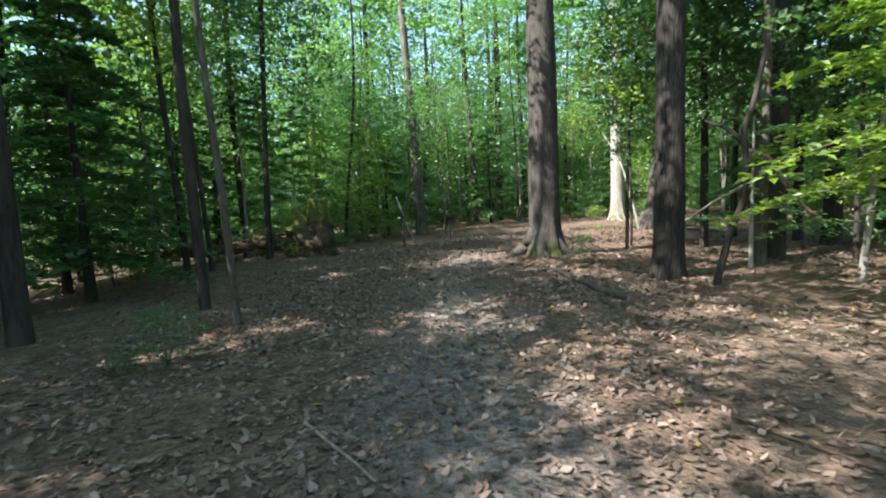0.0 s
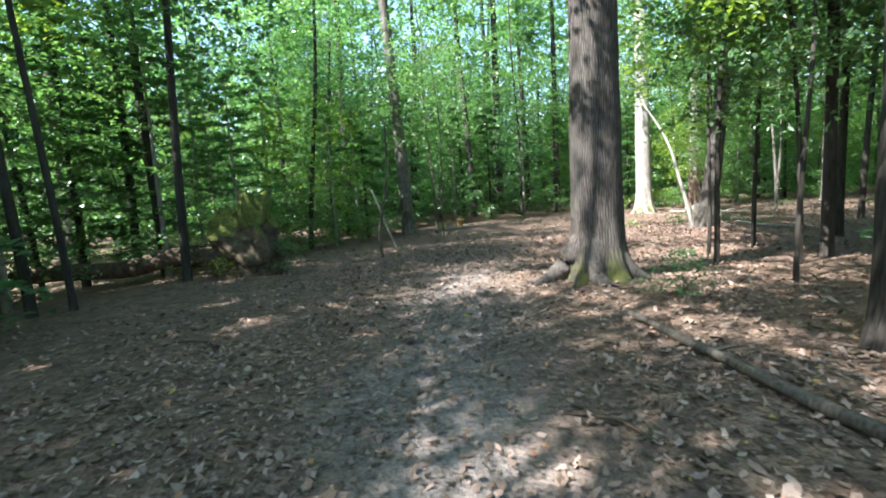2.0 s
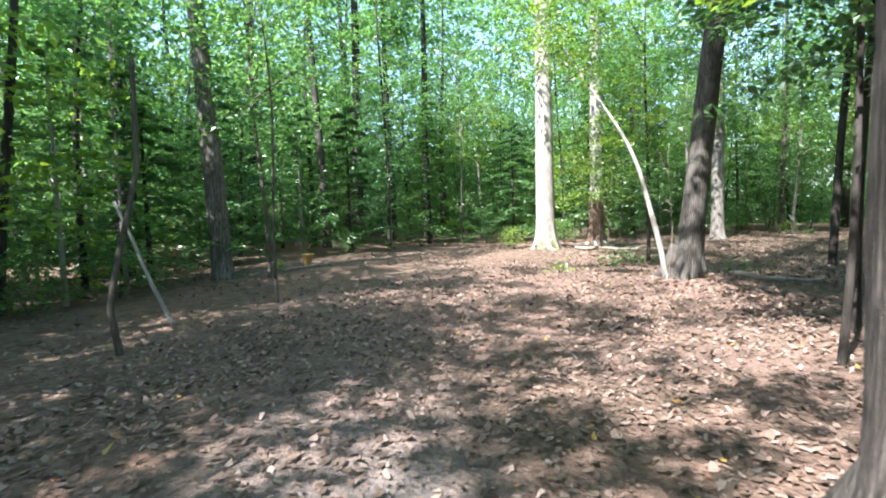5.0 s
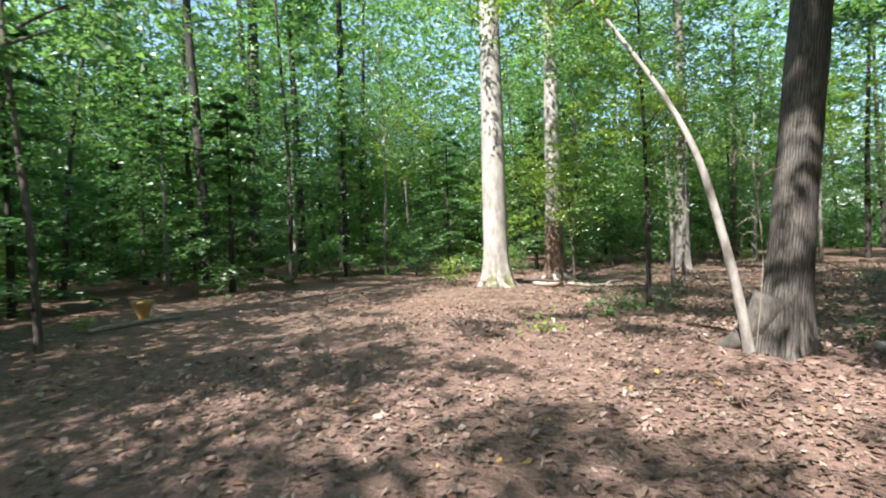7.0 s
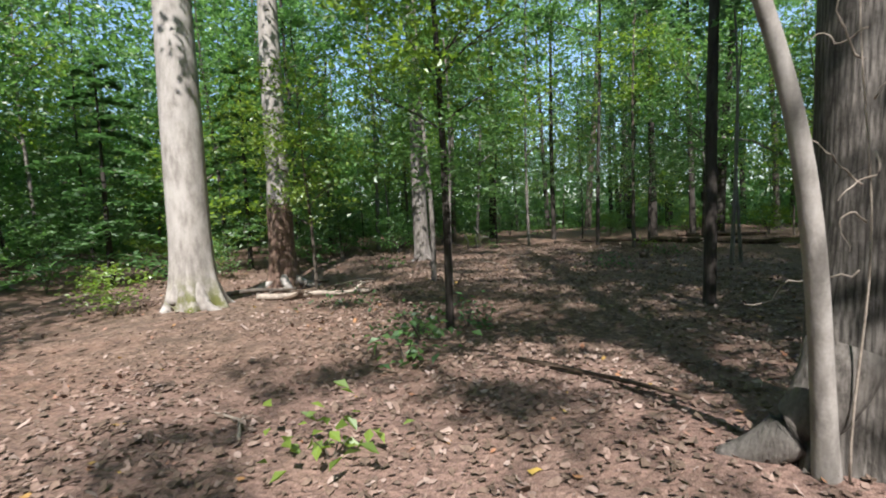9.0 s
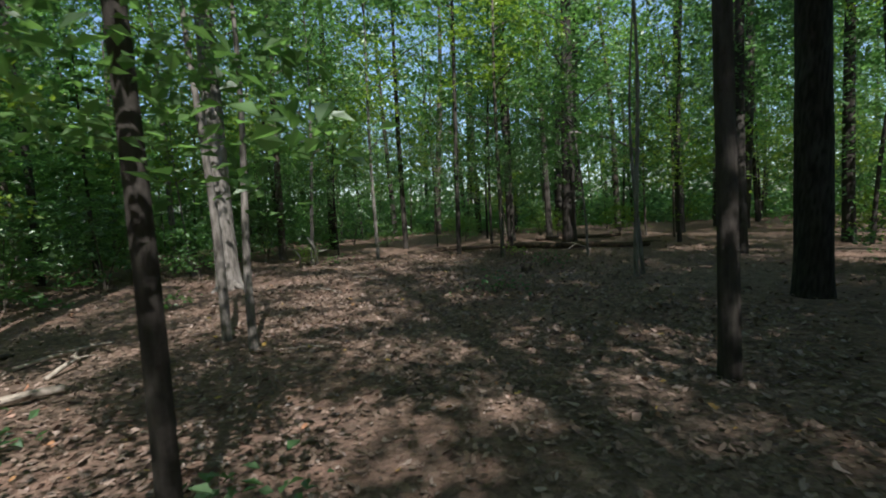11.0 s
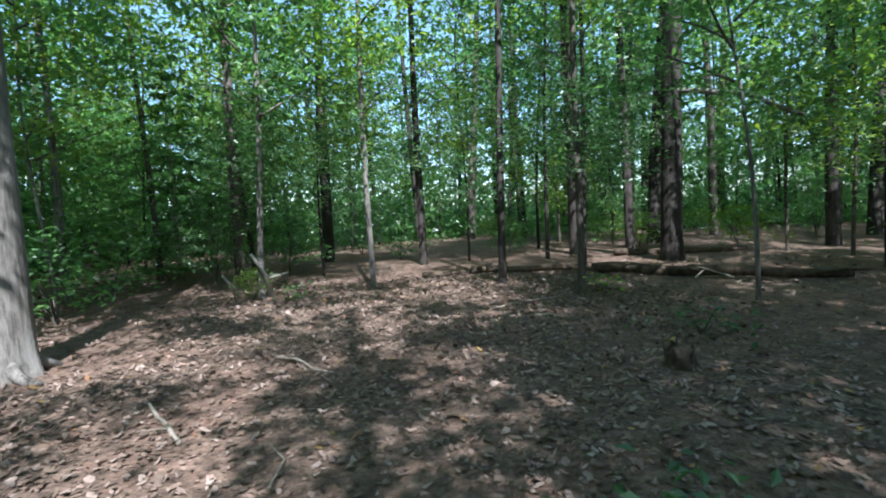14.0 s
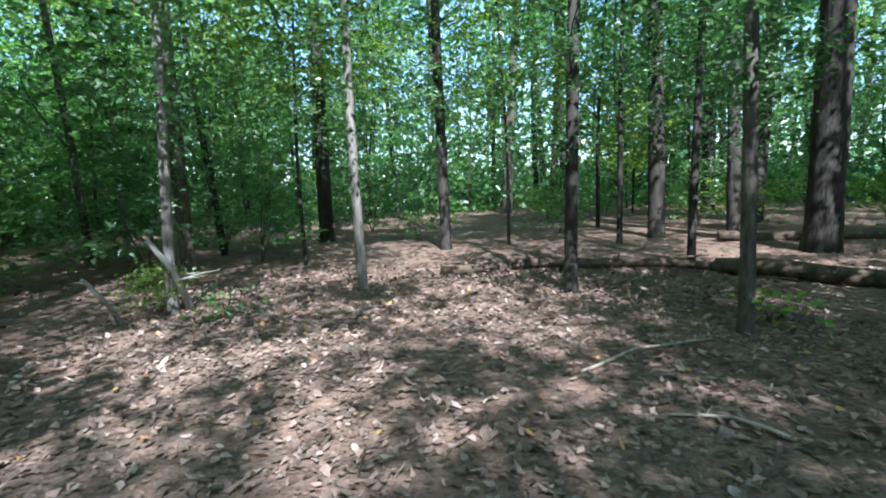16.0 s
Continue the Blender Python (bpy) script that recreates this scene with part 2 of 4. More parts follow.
def sprays(g, centres, spread, per, thick=0.25):
    """Leaf places in level sprays round the centres."""
    n = len(centres)
    k = g.normal(0, 1, (n, per, 3)) * np.array([1, 1, thick])
    k *= (spread * g.uniform(0.6, 1.3, n))[:, None, None]
    tilt = g.normal(0, 0.25, (n, 1, 2))
    k[:, :, 2] += (k[:, :, :2] * tilt).sum(2) - 0.12 * (k[:, :, 0] ** 2 + k[:, :, 1] ** 2)
    return (centres[:, None, :] + k).reshape(-1, 3)


def crown_mesh(name, seed, radius, height, clusters, per, size, mat, spread=0.55, flat=0.55, small=False):
    """A crown about its own foot: clumps thick towards the rim, with gaps."""
    g = np.random.default_rng(seed)
    d = g.normal(0, 1, (clusters, 3))
    d /= np.linalg.norm(d, axis=1)[:, None]
    rad = g.uniform(0.25, 1.0, clusters) ** 0.6
    lop = 1 + 0.25 * np.sin(3 * np.arctan2(d[:, 1], d[:, 0]) + seed)
    c = d * (rad * lop)[:, None] * np.array([radius, radius, height / 2]) + np.array([0, 0, height / 2])
    if small:
        lv, lf = leaf_tips(sprays(g, c, spread * 1.1, per * 2), size * 0.8, g, flat)
    else:
        lv, lf = leaf_cloud(sprays(g, c, spread, per), size, g, flat)
    return mesh_of(name, lv, lf, mat, False)


def limb_mesh(name, seed, radius, height, count, r0, mat):
    """Limbs that reach from the stem into a crown of that size."""
    g = np.random.default_rng(seed)
    out = []
    for k in range(count):
        z0 = height * g.uniform(-0.1, 0.7)
        a = g.uniform(0, 2 * np.pi)
        ln = radius * g.uniform(0.6, 1.0)
        u = np.linspace(0, 1, 6)
        pts = np.stack([np.cos(a + 0.3 * u) * ln * u, np.sin(a + 0.3 * u) * ln * u, z0 + height * 0.28 * u ** 1.3 + 0.1 * np.sin(5 * u + k)], 1)
        out.append(tube(pts, r0 * (1 - 0.85 * u), 5, cap=False))
        for q in (0.45, 0.7):
            b0 = pts[int(q * 5)]
            a2 = a + g.choice([-0.8, 0.8])
            e = np.stack([b0[0] + np.cos(a2) * ln * 0.4 * u, b0[1] + np.sin(a2) * ln * 0.4 * u, b0[2] + 0.3 * u], 1)
            out.append(tube(e, r0 * 0.4 * (1 - 0.85 * u), 4, cap=False))
    v, f = join(out)
    return mesh_of(name, v, f, mat)


def smooth_at(x, y, cx, cy, s):
    return np.exp(-((x - cx) ** 2 + (y - cy) ** 2) / (2 * s * s))


def ground_z(x, y):
    x, y = np.asarray(x, float), np.asarray(y, float)
    z = 0.05 * bumpy(x, y, 3, 0.45) + 0.025 * bumpy(x, y, 5, 1.9)
    z = z + 0.20 * smooth_at(x, y, 7.4, 17.2, 1.1) + 0.17 * smooth_at(x, y, 2.5, 10.9, 1.2) + 0.10 * smooth_at(x, y, 8.6, 25.2, 1.5)
    z = z - 0.075 * np.clip(-5.5 - x, 0, 14) * np.clip((26 - y) / 6, 0, 1)
    return z


def gz(x, y):
    return float(ground_z(x, y))


# ---- ground ----
WALK_LINE = [(0, -3), (0.1, 3), (0.1, 8), (0.5, 11), (1.6, 13.3), (2.9, 16.4), (5, 18.4), (8.5, 19.5), (12.3, 20.2), (16.2, 21.1), (20, 22.4)]


def from_walk(x, y, line=WALK_LINE):
    best = np.full(np.shape(x), 1e9)
    for (ax, ay), (bx, by) in zip(line[:-1], line[1:]):
        dx, dy = bx - ax, by - ay
        t = np.clip(((x - ax) * dx + (y - ay) * dy) / (dx * dx + dy * dy), 0, 1)
        best = np.minimum(best, np.hypot(x - ax - t * dx, y - ay - t * dy))
    return best


def axis(lo, hi, inner_lo, inner_hi, fine):
    mid = np.arange(inner_lo, inner_hi, fine)
    k = np.geomspace(1, 1 + (hi - inner_hi), 22)[1:] - 1
    j = np.geomspace(1, 1 + (inner_lo - lo), 22)[1:] - 1
    return np.concatenate([(inner_lo - j)[::-1], mid, inner_hi + k])


gx, gy = axis(-900, 900, -12, 34, 0.22), axis(-900, 900, -6, 40, 0.22)
X, Y = np.meshgrid(gx, gy)
near = np.exp(-np.maximum(0, np.hypot(X - 11, Y - 17) - 34) / 12)
Z = ground_z(X, Y) * near
gv = np.stack([X, Y, Z], -1).reshape(-1, 3)
nx, ny = len(gx), len(gy)
ii, jj = np.meshgrid(np.arange(nx - 1), np.arange(ny - 1))
k0 = (jj * nx + ii).ravel()
ground_me = mesh_of("ground", gv, np.stack([k0, k0 + 1, k0 + nx + 1, k0 + nx], 1), GROUND)
dist = from_walk(gv[:, 0], gv[:, 1], [(0, -4), (0.1, 4), (0.1, 9), (0.6, 13), (1.4, 16)])
worn = np.clip(1.15 - dist / 0.95 + 0.35 * bumpy(gv[:, 0], gv[:, 1], 9, 2.2), 0, 1) * np.clip((17 - gv[:, 1]) / 5, 0, 1) * 0.75
ground_me.attributes.new("worn", "FLOAT", "POINT").data.foreach_set("value", worn.astype(np.float32))
soft_floor = np.clip(1.2 * smooth_at(gv[:, 0], gv[:, 1], 4.5, 17.5, 3.8) + 0.35 * bumpy(gv[:, 0], gv[:, 1], 4, 1.6) - 0.25, 0, 0.72)
ground_me.attributes.new("needles", "FLOAT", "POINT").data.foreach_set("value", soft_floor.astype(np.float32))
ground = tagged(new("ground", ground_me), "brown forest floor of leaf litter with a worn grey path", "ground", kind="structure")


# ---- trees ----
CROWNS = {}


def crown_kind(kind):
    if kind not in CROWNS:
        spec = {"high": (3.1, 5.5, 24, 40, 0.18, LEAF, 0.40), "high_thin": (2.8, 5.0, 12, 44, 0.17, LEAF, 0.36), "mid": (2.0, 4.4, 75, 24, 0.095, LEAF, 0.33),
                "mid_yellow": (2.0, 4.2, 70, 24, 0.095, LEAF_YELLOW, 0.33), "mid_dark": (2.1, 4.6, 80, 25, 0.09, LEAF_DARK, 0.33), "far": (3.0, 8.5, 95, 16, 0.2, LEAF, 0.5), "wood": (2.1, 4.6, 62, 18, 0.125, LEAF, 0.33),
                "wood_yellow": (2.1, 4.4, 58, 18, 0.125, LEAF_YELLOW, 0.33), "wood_dark": (2.2, 4.8, 66, 19, 0.125, LEAF_DARK, 0.34)}[kind]
        vars_ = []
        for s in range(3):
            seed = 100 + 10 * len(CROWNS) + s
            vars_.append((crown_mesh("crown", seed, *spec[:2], spec[2], spec[3], spec[4], spec[5], spec[6], small=kind[:3] != "mid"), limb_mesh("limb", seed, spec[0], spec[1], 1, 0.03, BARK_TWIG)))
        CROWNS[kind] = vars_
    return CROWNS[kind]


def tree(x, y, r, height, mat, label, lean=(0.0, 0.0), flare=0.5, lobes=5, ridge=0.0, sides=12, bend=0.15, crowns=(), seed=0, name="tree", spine=None, group="", flare_h=None, moss=None, roots=()):
    """crowns: (kind, foot height, scale, dx, dy)"""
    g = np.random.default_rng(1000 + seed)
    base = tagged(new(name), label, "tree", group)
    base.location = (x, y, gz(x, y))
    if spine is None:
        step = 0.07 if ridge else 0.35
        low = np.arange(-0.12, 5.2 if ridge else 1.3, step if ridge else 0.13)
        zs = np.concatenate([low, np.linspace(low[-1] + 0.5, height, 14)])
        u = np.clip(zs / height, 0, 1)
        ph = g.uniform(0, 6)
        pts = np.stack([lean[0] * u + bend * (np.sin(u * 5 + ph) - math.sin(ph)) * u ** 0.5, lean[1] * u + bend * (np.cos(u * 4 + ph) - math.cos(ph)) * u ** 0.5, zs], 1)
    else:
        sp = np.asarray(spine, float)
        t0 = np.linspace(0, len(sp) - 1, 26)
        pts = np.stack([np.interp(t0, range(len(sp)), sp[:, k]) for k in range(3)], 1)
        for _ in range(3):
            pts[1:-1] = (pts[:-2] + 2 * pts[1:-1] + pts[2:]) / 4
        u = np.linspace(0, 1, 26)
    rad = r * (1 - 0.72 * u ** 1.15)
    v, f = tube(pts, rad, sides, ridge, seed, flare, lobes, flare_h or max(0.18, 1.1 * r))
    me = mesh_of("trunk", v, f, mat)
    # mask by which the bark colour darkens its furrows like shade
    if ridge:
        me.attributes.new("furrow", "FLOAT", "POINT").data.foreach_set("value", FURROW_SHADE[0].astype(np.float32))
    if moss:
        side = np.arctan2(v[:, 1], v[:, 0])
        mv = np.clip(1.3 - v[:, 2] / moss[1], 0, 1) * np.clip(np.cos(side - moss[0]) + 0.25, 0, 1)
        me.attributes.new("moss", "FLOAT", "POINT").data.foreach_set("value", mv.astype(np.float32))
    part("trunk", me, base)
    for a, ln, rr in roots:
        w = np.linspace(0, 1, 14)
        way = a + 0.35 * np.sin(2.5 * w + a)
        dd = r * 0.45 + (ln + r * 0.6) * w
        q = np.stack([np.cos(way) * dd, np.sin(way) * dd, (0.42 * (1 - w) ** 2.2 + 0.02) * rr / 0.14 - 0.10 * w], 1)
        part("root", mesh_of("root", *tube(q, rr * (1 - 0.7 * w), 16, 0.006, seed + a), mat), base)
    for kind, foot, scale, dx, dy in crowns:
        cm, lm = crown_kind(kind)[int(g.integers(3))]
        turn = g.uniform(0, 2 * math.pi)
        w = min(1.0, max(0.0, (foot + 0.3 * scale) / height))
        cx, cy = np.interp(foot + 1.5 * scale, pts[:, 2], pts[:, 0]) + dx, np.interp(foot + 1.5 * scale, pts[:, 2], pts[:, 1]) + dy
        o = part("crown", cm, base, "", (cx, cy, foot))
        o.rotation_euler, o.scale = (0, 0, turn), (scale, scale, scale * g.uniform(0.9, 1.15))
        for q in range(1 if kind[:3] in ("woo", "far") else 2 if kind[:3] == "hig" else 4):
            o = part("limb", crown_kind(kind)[int(g.integers(3))][1], base, "", (cx - dx, cy - dy, foot + (0.15 + 0.16 * q) * scale * 3))
            o.rotation_euler, o.scale = (0, 0, turn + 1.7 * q + g.uniform(0, 0.6)), (scale, scale, scale)
    return base


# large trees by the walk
# the last two crowns are added overhead to shade the floor further on
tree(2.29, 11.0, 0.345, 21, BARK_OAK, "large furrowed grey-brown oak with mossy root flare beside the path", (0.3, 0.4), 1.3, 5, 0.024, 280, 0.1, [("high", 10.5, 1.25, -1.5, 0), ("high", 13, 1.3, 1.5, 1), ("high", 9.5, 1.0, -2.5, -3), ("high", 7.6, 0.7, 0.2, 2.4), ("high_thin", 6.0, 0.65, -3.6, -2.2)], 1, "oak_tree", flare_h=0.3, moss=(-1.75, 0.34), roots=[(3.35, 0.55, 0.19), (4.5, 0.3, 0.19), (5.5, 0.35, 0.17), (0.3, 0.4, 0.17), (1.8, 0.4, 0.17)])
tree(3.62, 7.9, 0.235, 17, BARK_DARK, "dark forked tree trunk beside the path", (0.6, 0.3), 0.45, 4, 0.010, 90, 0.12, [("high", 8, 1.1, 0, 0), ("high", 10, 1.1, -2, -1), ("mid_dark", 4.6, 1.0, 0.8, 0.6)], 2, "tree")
# the last two crowns overhang the walk unseen, added for dappled shade
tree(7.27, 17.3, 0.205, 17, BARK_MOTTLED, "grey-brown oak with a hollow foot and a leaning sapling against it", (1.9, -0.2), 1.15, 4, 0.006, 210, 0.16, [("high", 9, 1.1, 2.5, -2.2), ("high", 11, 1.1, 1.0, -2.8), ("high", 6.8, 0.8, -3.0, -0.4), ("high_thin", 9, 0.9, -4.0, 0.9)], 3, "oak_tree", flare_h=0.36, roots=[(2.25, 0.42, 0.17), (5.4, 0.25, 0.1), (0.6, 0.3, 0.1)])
tree(9.0, 25.25, 0.325, 20, BARK_PALE, "tall pale grey beech with a mossy flared base", (-0.05, 0.4), 0.9, 6, 0, 72, 0.08, [("high", 9, 1.2, 2, 0.5), ("high", 12, 1.2, 0.5, 1), ("mid", 4.6, 0.8, 0.5, -2.3), ("mid_yellow", 5.4, 0.8, 2.0, -1.3), ("mid", 5.9, 0.75, -1.2, -1.9)], 4, "beech_tree", flare_h=0.36, moss=(-2.0, 0.45), roots=[(3.4, 0.3, 0.16), (4.6, 0.25, 0.16), (5.8, 0.35, 0.16), (1.2, 0.3, 0.13)])
tree(11.7, 26.2, 0.25, 20, BARK_PALE, "pale tree with peeling brown lower bark and roots", (0.1, 0.3), 1.2, 5, 0, 48, 0.06, [("high", 10, 1.2, 1.5, 1), ("high", 12.5, 1.2, 0, 0)], 5, "tree", flare_h=0.4, roots=[(3.2, 0.8, 0.1), (4.4, 0.9, 0.11), (5.4, 0.8, 0.1), (0.3, 0.6, 0.09)])
tree(-0.98, 23.2, 0.24, 19, BARK_GREY, "old tree with bare light patches of bark", (-0.4, 0.5), 0.5, 5, 0.01, 60, 0.15, [("high", 8, 1.1, 0, 1), ("high_thin", 11, 1.2, -1, 1)], 6, "tree")
# the far-offset high crowns over the walk are added to shade the floor
tree(18.0, 26.6, 0.25, 18, BARK_GREY, "grey-green beech trunk with a rooty base", (0.4, 0.6), 0.6, 5, 0, 40, 0.1, [("high", 7, 1.1, 0, 1), ("high", 10, 1.2, 1, 0), ("high_thin", 8.5, 1.0, -3.4, -6.2), ("high", 6.2, 0.75, -2.2, -4.6), ("high_thin", 9.5, 0.9, -1.5, -3.4), ("mid", 4.4, 0.8, -0.6, -1.0), ("mid_dark", 4.8, 0.9, -2.6, -2.4)], 7, "beech_tree", flare_h=0.3, roots=[(3.4, 0.5, 0.08), (4.6, 0.55, 0.08), (5.9, 0.5, 0.08)])
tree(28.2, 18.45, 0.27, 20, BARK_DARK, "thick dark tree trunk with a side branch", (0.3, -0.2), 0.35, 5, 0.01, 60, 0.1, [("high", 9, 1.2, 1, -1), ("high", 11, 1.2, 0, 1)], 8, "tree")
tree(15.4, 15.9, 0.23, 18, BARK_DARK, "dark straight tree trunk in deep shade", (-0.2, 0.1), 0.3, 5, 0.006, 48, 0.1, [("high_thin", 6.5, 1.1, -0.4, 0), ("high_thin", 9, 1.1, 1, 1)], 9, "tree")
tree(6.98, 17.45, 0.054, 5, BARK_PALE, "slender pale leaning sapling against the oak", name="sapling", flare=0.4, sides=14, seed=10, spine=[(0, 0, -0.1), (-0.05, 0.02, 0.3), (-0.2, 0.07, 0.95), (-0.3, 0.12, 1.35), (-0.36, 0.18, 1.7), (-0.42, 0.3, 2.15), (-0.62, 0.55, 2.8), (-0.95, 0.9, 3.5), (-1.3, 1.3, 4.4)], crowns=[("mid_yellow", 3.4, 0.55, 0, 0)])

tree(9.5, 20.85, 0.05, 6.8, BARK_DARK, "sapling with bright green broad leaves in the clearing", (0.1, 0.1), 0.35, 4, 0, 12, 0.08, [("mid", 1.4, 0.5, -0.1, 0.1), ("mid_yellow", 2.4, 0.62, -0.3, 0.3), ("mid", 3.8, 0.6, -0.4, 0.1)], 11, "sapling")
tree(11.15, 24.7, 0.035, 4.2, BARK_TWIG, "sunlit leafy sapling beside the pale tree", (-0.2, -0.1), 0.3, 4, 0, 10, 0.08, [("mid_yellow", 1.3, 0.5, -0.2, 0), ("mid_yellow", 2.2, 0.55, -0.5, 0), ("mid", 1.7, 0.5, 0.7, 0.2)], 12, "sapling")
sleeve_v, sleeve_f = tube(np.stack([0 * np.linspace(0, 1, 24), 0 * np.linspace(0, 1, 24), np.linspace(-0.1, 1.9, 24)], 1), np.full(24, 0.262), 60, 0.014, 5, 1.2, 5, 0.4, cap=False)
sleeve_v[-60:, 2] += rng.uniform(-0.35, 0.12, 60)
sleeve = mesh_of("lower_bark", sleeve_v, sleeve_f, BARK_BROWN)
part("lower_bark", sleeve, [o for o in scene.objects if o.get("label", "").startswith("pale tree with peeling")][0], "rough red-brown peeling bark")

# slim trees: x, y, radius, height, bark, crown
SLIM = [
    (-3.62, 7.3, 0.085, 13, "D", "t"), (-2.68, 6.2, 0.05, 10, "T", "t"), (-4.95, 5.6, 0.13, 15, "D", "w"), (-6.2, 11.8, 0.08, 12, "D", "m"), (-5.7, 12.0, 0.06, 11, "D", "m"),
    # the two s trees are added only to shade the floor
    (-5.1, 14.4, 0.09, 15, "D", "e"), (6.6, 12.4, 0.10, 13, "D", "s"), (8.7, 14.7, 0.09, 13, "D", "s"), (5.8, 9.0, 0.13, 12, "G", "t"), (0.3, 19.1, 0.03, 6, "T", "x"), (0.1, 22.6, 0.05, 7, "T", "m"),
    (-3.6, 25.5, 0.19, 16, "D", "h"), (4.2, 36, 0.30, 19, "D", "h"), (8.2, 37, 0.24, 18, "D", "h"), (8.6, 32.6, 0.055, 9, "P", "m"), (10.9, 35.6, 0.06, 9, "P", "m"),
    (2.4, 33.7, 0.20, 17, "D", "h"), (6.4, 37.5, 0.2, 17, "D", "h"), (13.4, 23.4, 0.06, 5.5, "P", "x"), (12.1, 18.05, 0.085, 12, "D", "r"), (18.5, 17.5, 0.045, 6, "P", ""),
    (17.9, 13.1, 0.10, 13, "P", "x"), (19.2, 13.8, 0.04, 6, "P", "x"), (22.5, 31.8, 0.10, 13, "P", "m"), (22.55, 26.75, 0.065, 8, "P", "m"), (24.3, 25.15, 0.07, 11, "P", "m"),
    (24.5, 22.3, 0.083, 15, "D", "h"), (30.5, 20.9, 0.19, 17, "D", "h"), (31.2, 19.2, 0.15, 16, "D", "h"), (18.1, 17.7, 0.048, 8, "P", "x"),
    (22.3, 18.25, 0.036, 6, "P", "m"), (23.0, 20.7, 0.065, 12, "T", "m"), (26.75, 20.65, 0.065, 12, "D", "m"), (28.4, 25.3, 0.125, 14, "D", "h"), (29.9, 29.3, 0.2, 17, "D", "h"),
    (26.3, 27.5, 0.04, 7, "D", "m"), (29.4, 21.7, 0.06, 12, "D", "m"), (29.3, 24.1, 0.04, 7, "D", "m"), (25.2, 29.3, 0.14, 14, "G", "m"), (21.0, 30.0, 0.035, 6, "P", "m"),
    (12.9, 22.7, 0.05, 5, "P", "x"), (4.5, 12.0, 0.045, 7, "D", "m"), (20.3, 12.0, 0.12, 13, "D", "k"),
    (4.6, 10.4, 0.035, 6, "D", "d"), (5.7, 11.8, 0.04, 7, "D", "d"), (7.2, 10.6, 0.05, 7, "D", "d"), (5.1, 13.3, 0.035, 6, "D", "d"), (6.4, 14.0, 0.045, 7, "D", "d"), (8.4, 12.7, 0.05, 7.5, "D", "d"), (7.6, 9.0, 0.05, 7, "D", "d"),
]
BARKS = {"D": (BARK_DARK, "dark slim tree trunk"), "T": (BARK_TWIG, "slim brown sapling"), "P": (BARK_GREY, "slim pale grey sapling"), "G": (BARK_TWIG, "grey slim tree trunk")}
for k, (x, y, r, h, b, c) in enumerate(SLIM):
    g = np.random.default_rng(300 + k)
    # kinds e, r, s and w: high crowns added overhead to shade the floor
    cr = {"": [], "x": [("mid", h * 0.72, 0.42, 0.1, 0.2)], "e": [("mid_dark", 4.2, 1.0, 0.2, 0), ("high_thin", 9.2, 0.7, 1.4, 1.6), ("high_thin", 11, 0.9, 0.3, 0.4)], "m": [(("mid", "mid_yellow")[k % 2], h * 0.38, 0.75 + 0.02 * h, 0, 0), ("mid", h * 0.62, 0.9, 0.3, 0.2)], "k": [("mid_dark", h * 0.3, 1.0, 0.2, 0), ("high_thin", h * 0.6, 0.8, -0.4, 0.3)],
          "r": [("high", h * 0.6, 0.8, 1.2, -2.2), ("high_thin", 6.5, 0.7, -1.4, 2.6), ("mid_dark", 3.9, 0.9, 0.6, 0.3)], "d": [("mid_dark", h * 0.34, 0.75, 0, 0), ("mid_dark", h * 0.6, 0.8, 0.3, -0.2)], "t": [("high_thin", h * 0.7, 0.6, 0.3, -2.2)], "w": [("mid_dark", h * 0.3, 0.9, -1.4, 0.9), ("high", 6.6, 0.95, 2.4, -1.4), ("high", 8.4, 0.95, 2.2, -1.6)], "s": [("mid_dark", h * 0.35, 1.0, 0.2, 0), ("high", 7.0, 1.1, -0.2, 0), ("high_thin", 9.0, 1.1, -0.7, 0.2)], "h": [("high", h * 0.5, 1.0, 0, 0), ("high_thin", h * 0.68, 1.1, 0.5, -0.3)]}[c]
    if x > 19 and c in "hm" and r > 0.06:
        cr.append(("mid_dark", g.uniform(1.2, 2.6), 0.6, g.uniform(-0.5, 0.5), g.uniform(-0.5, 0.5)))
    tree(x, y, r, h, BARKS[b][0], BARKS[b][1] + " in the wood", (g.normal(0, 0.16), g.normal(0, 0.16)), 0.35, 4, 0, 10, 0.1 if r > 0.1 else 0.14, cr, 20 + k, "sapling" if r < 0.07 else "tree", group="slim trees")

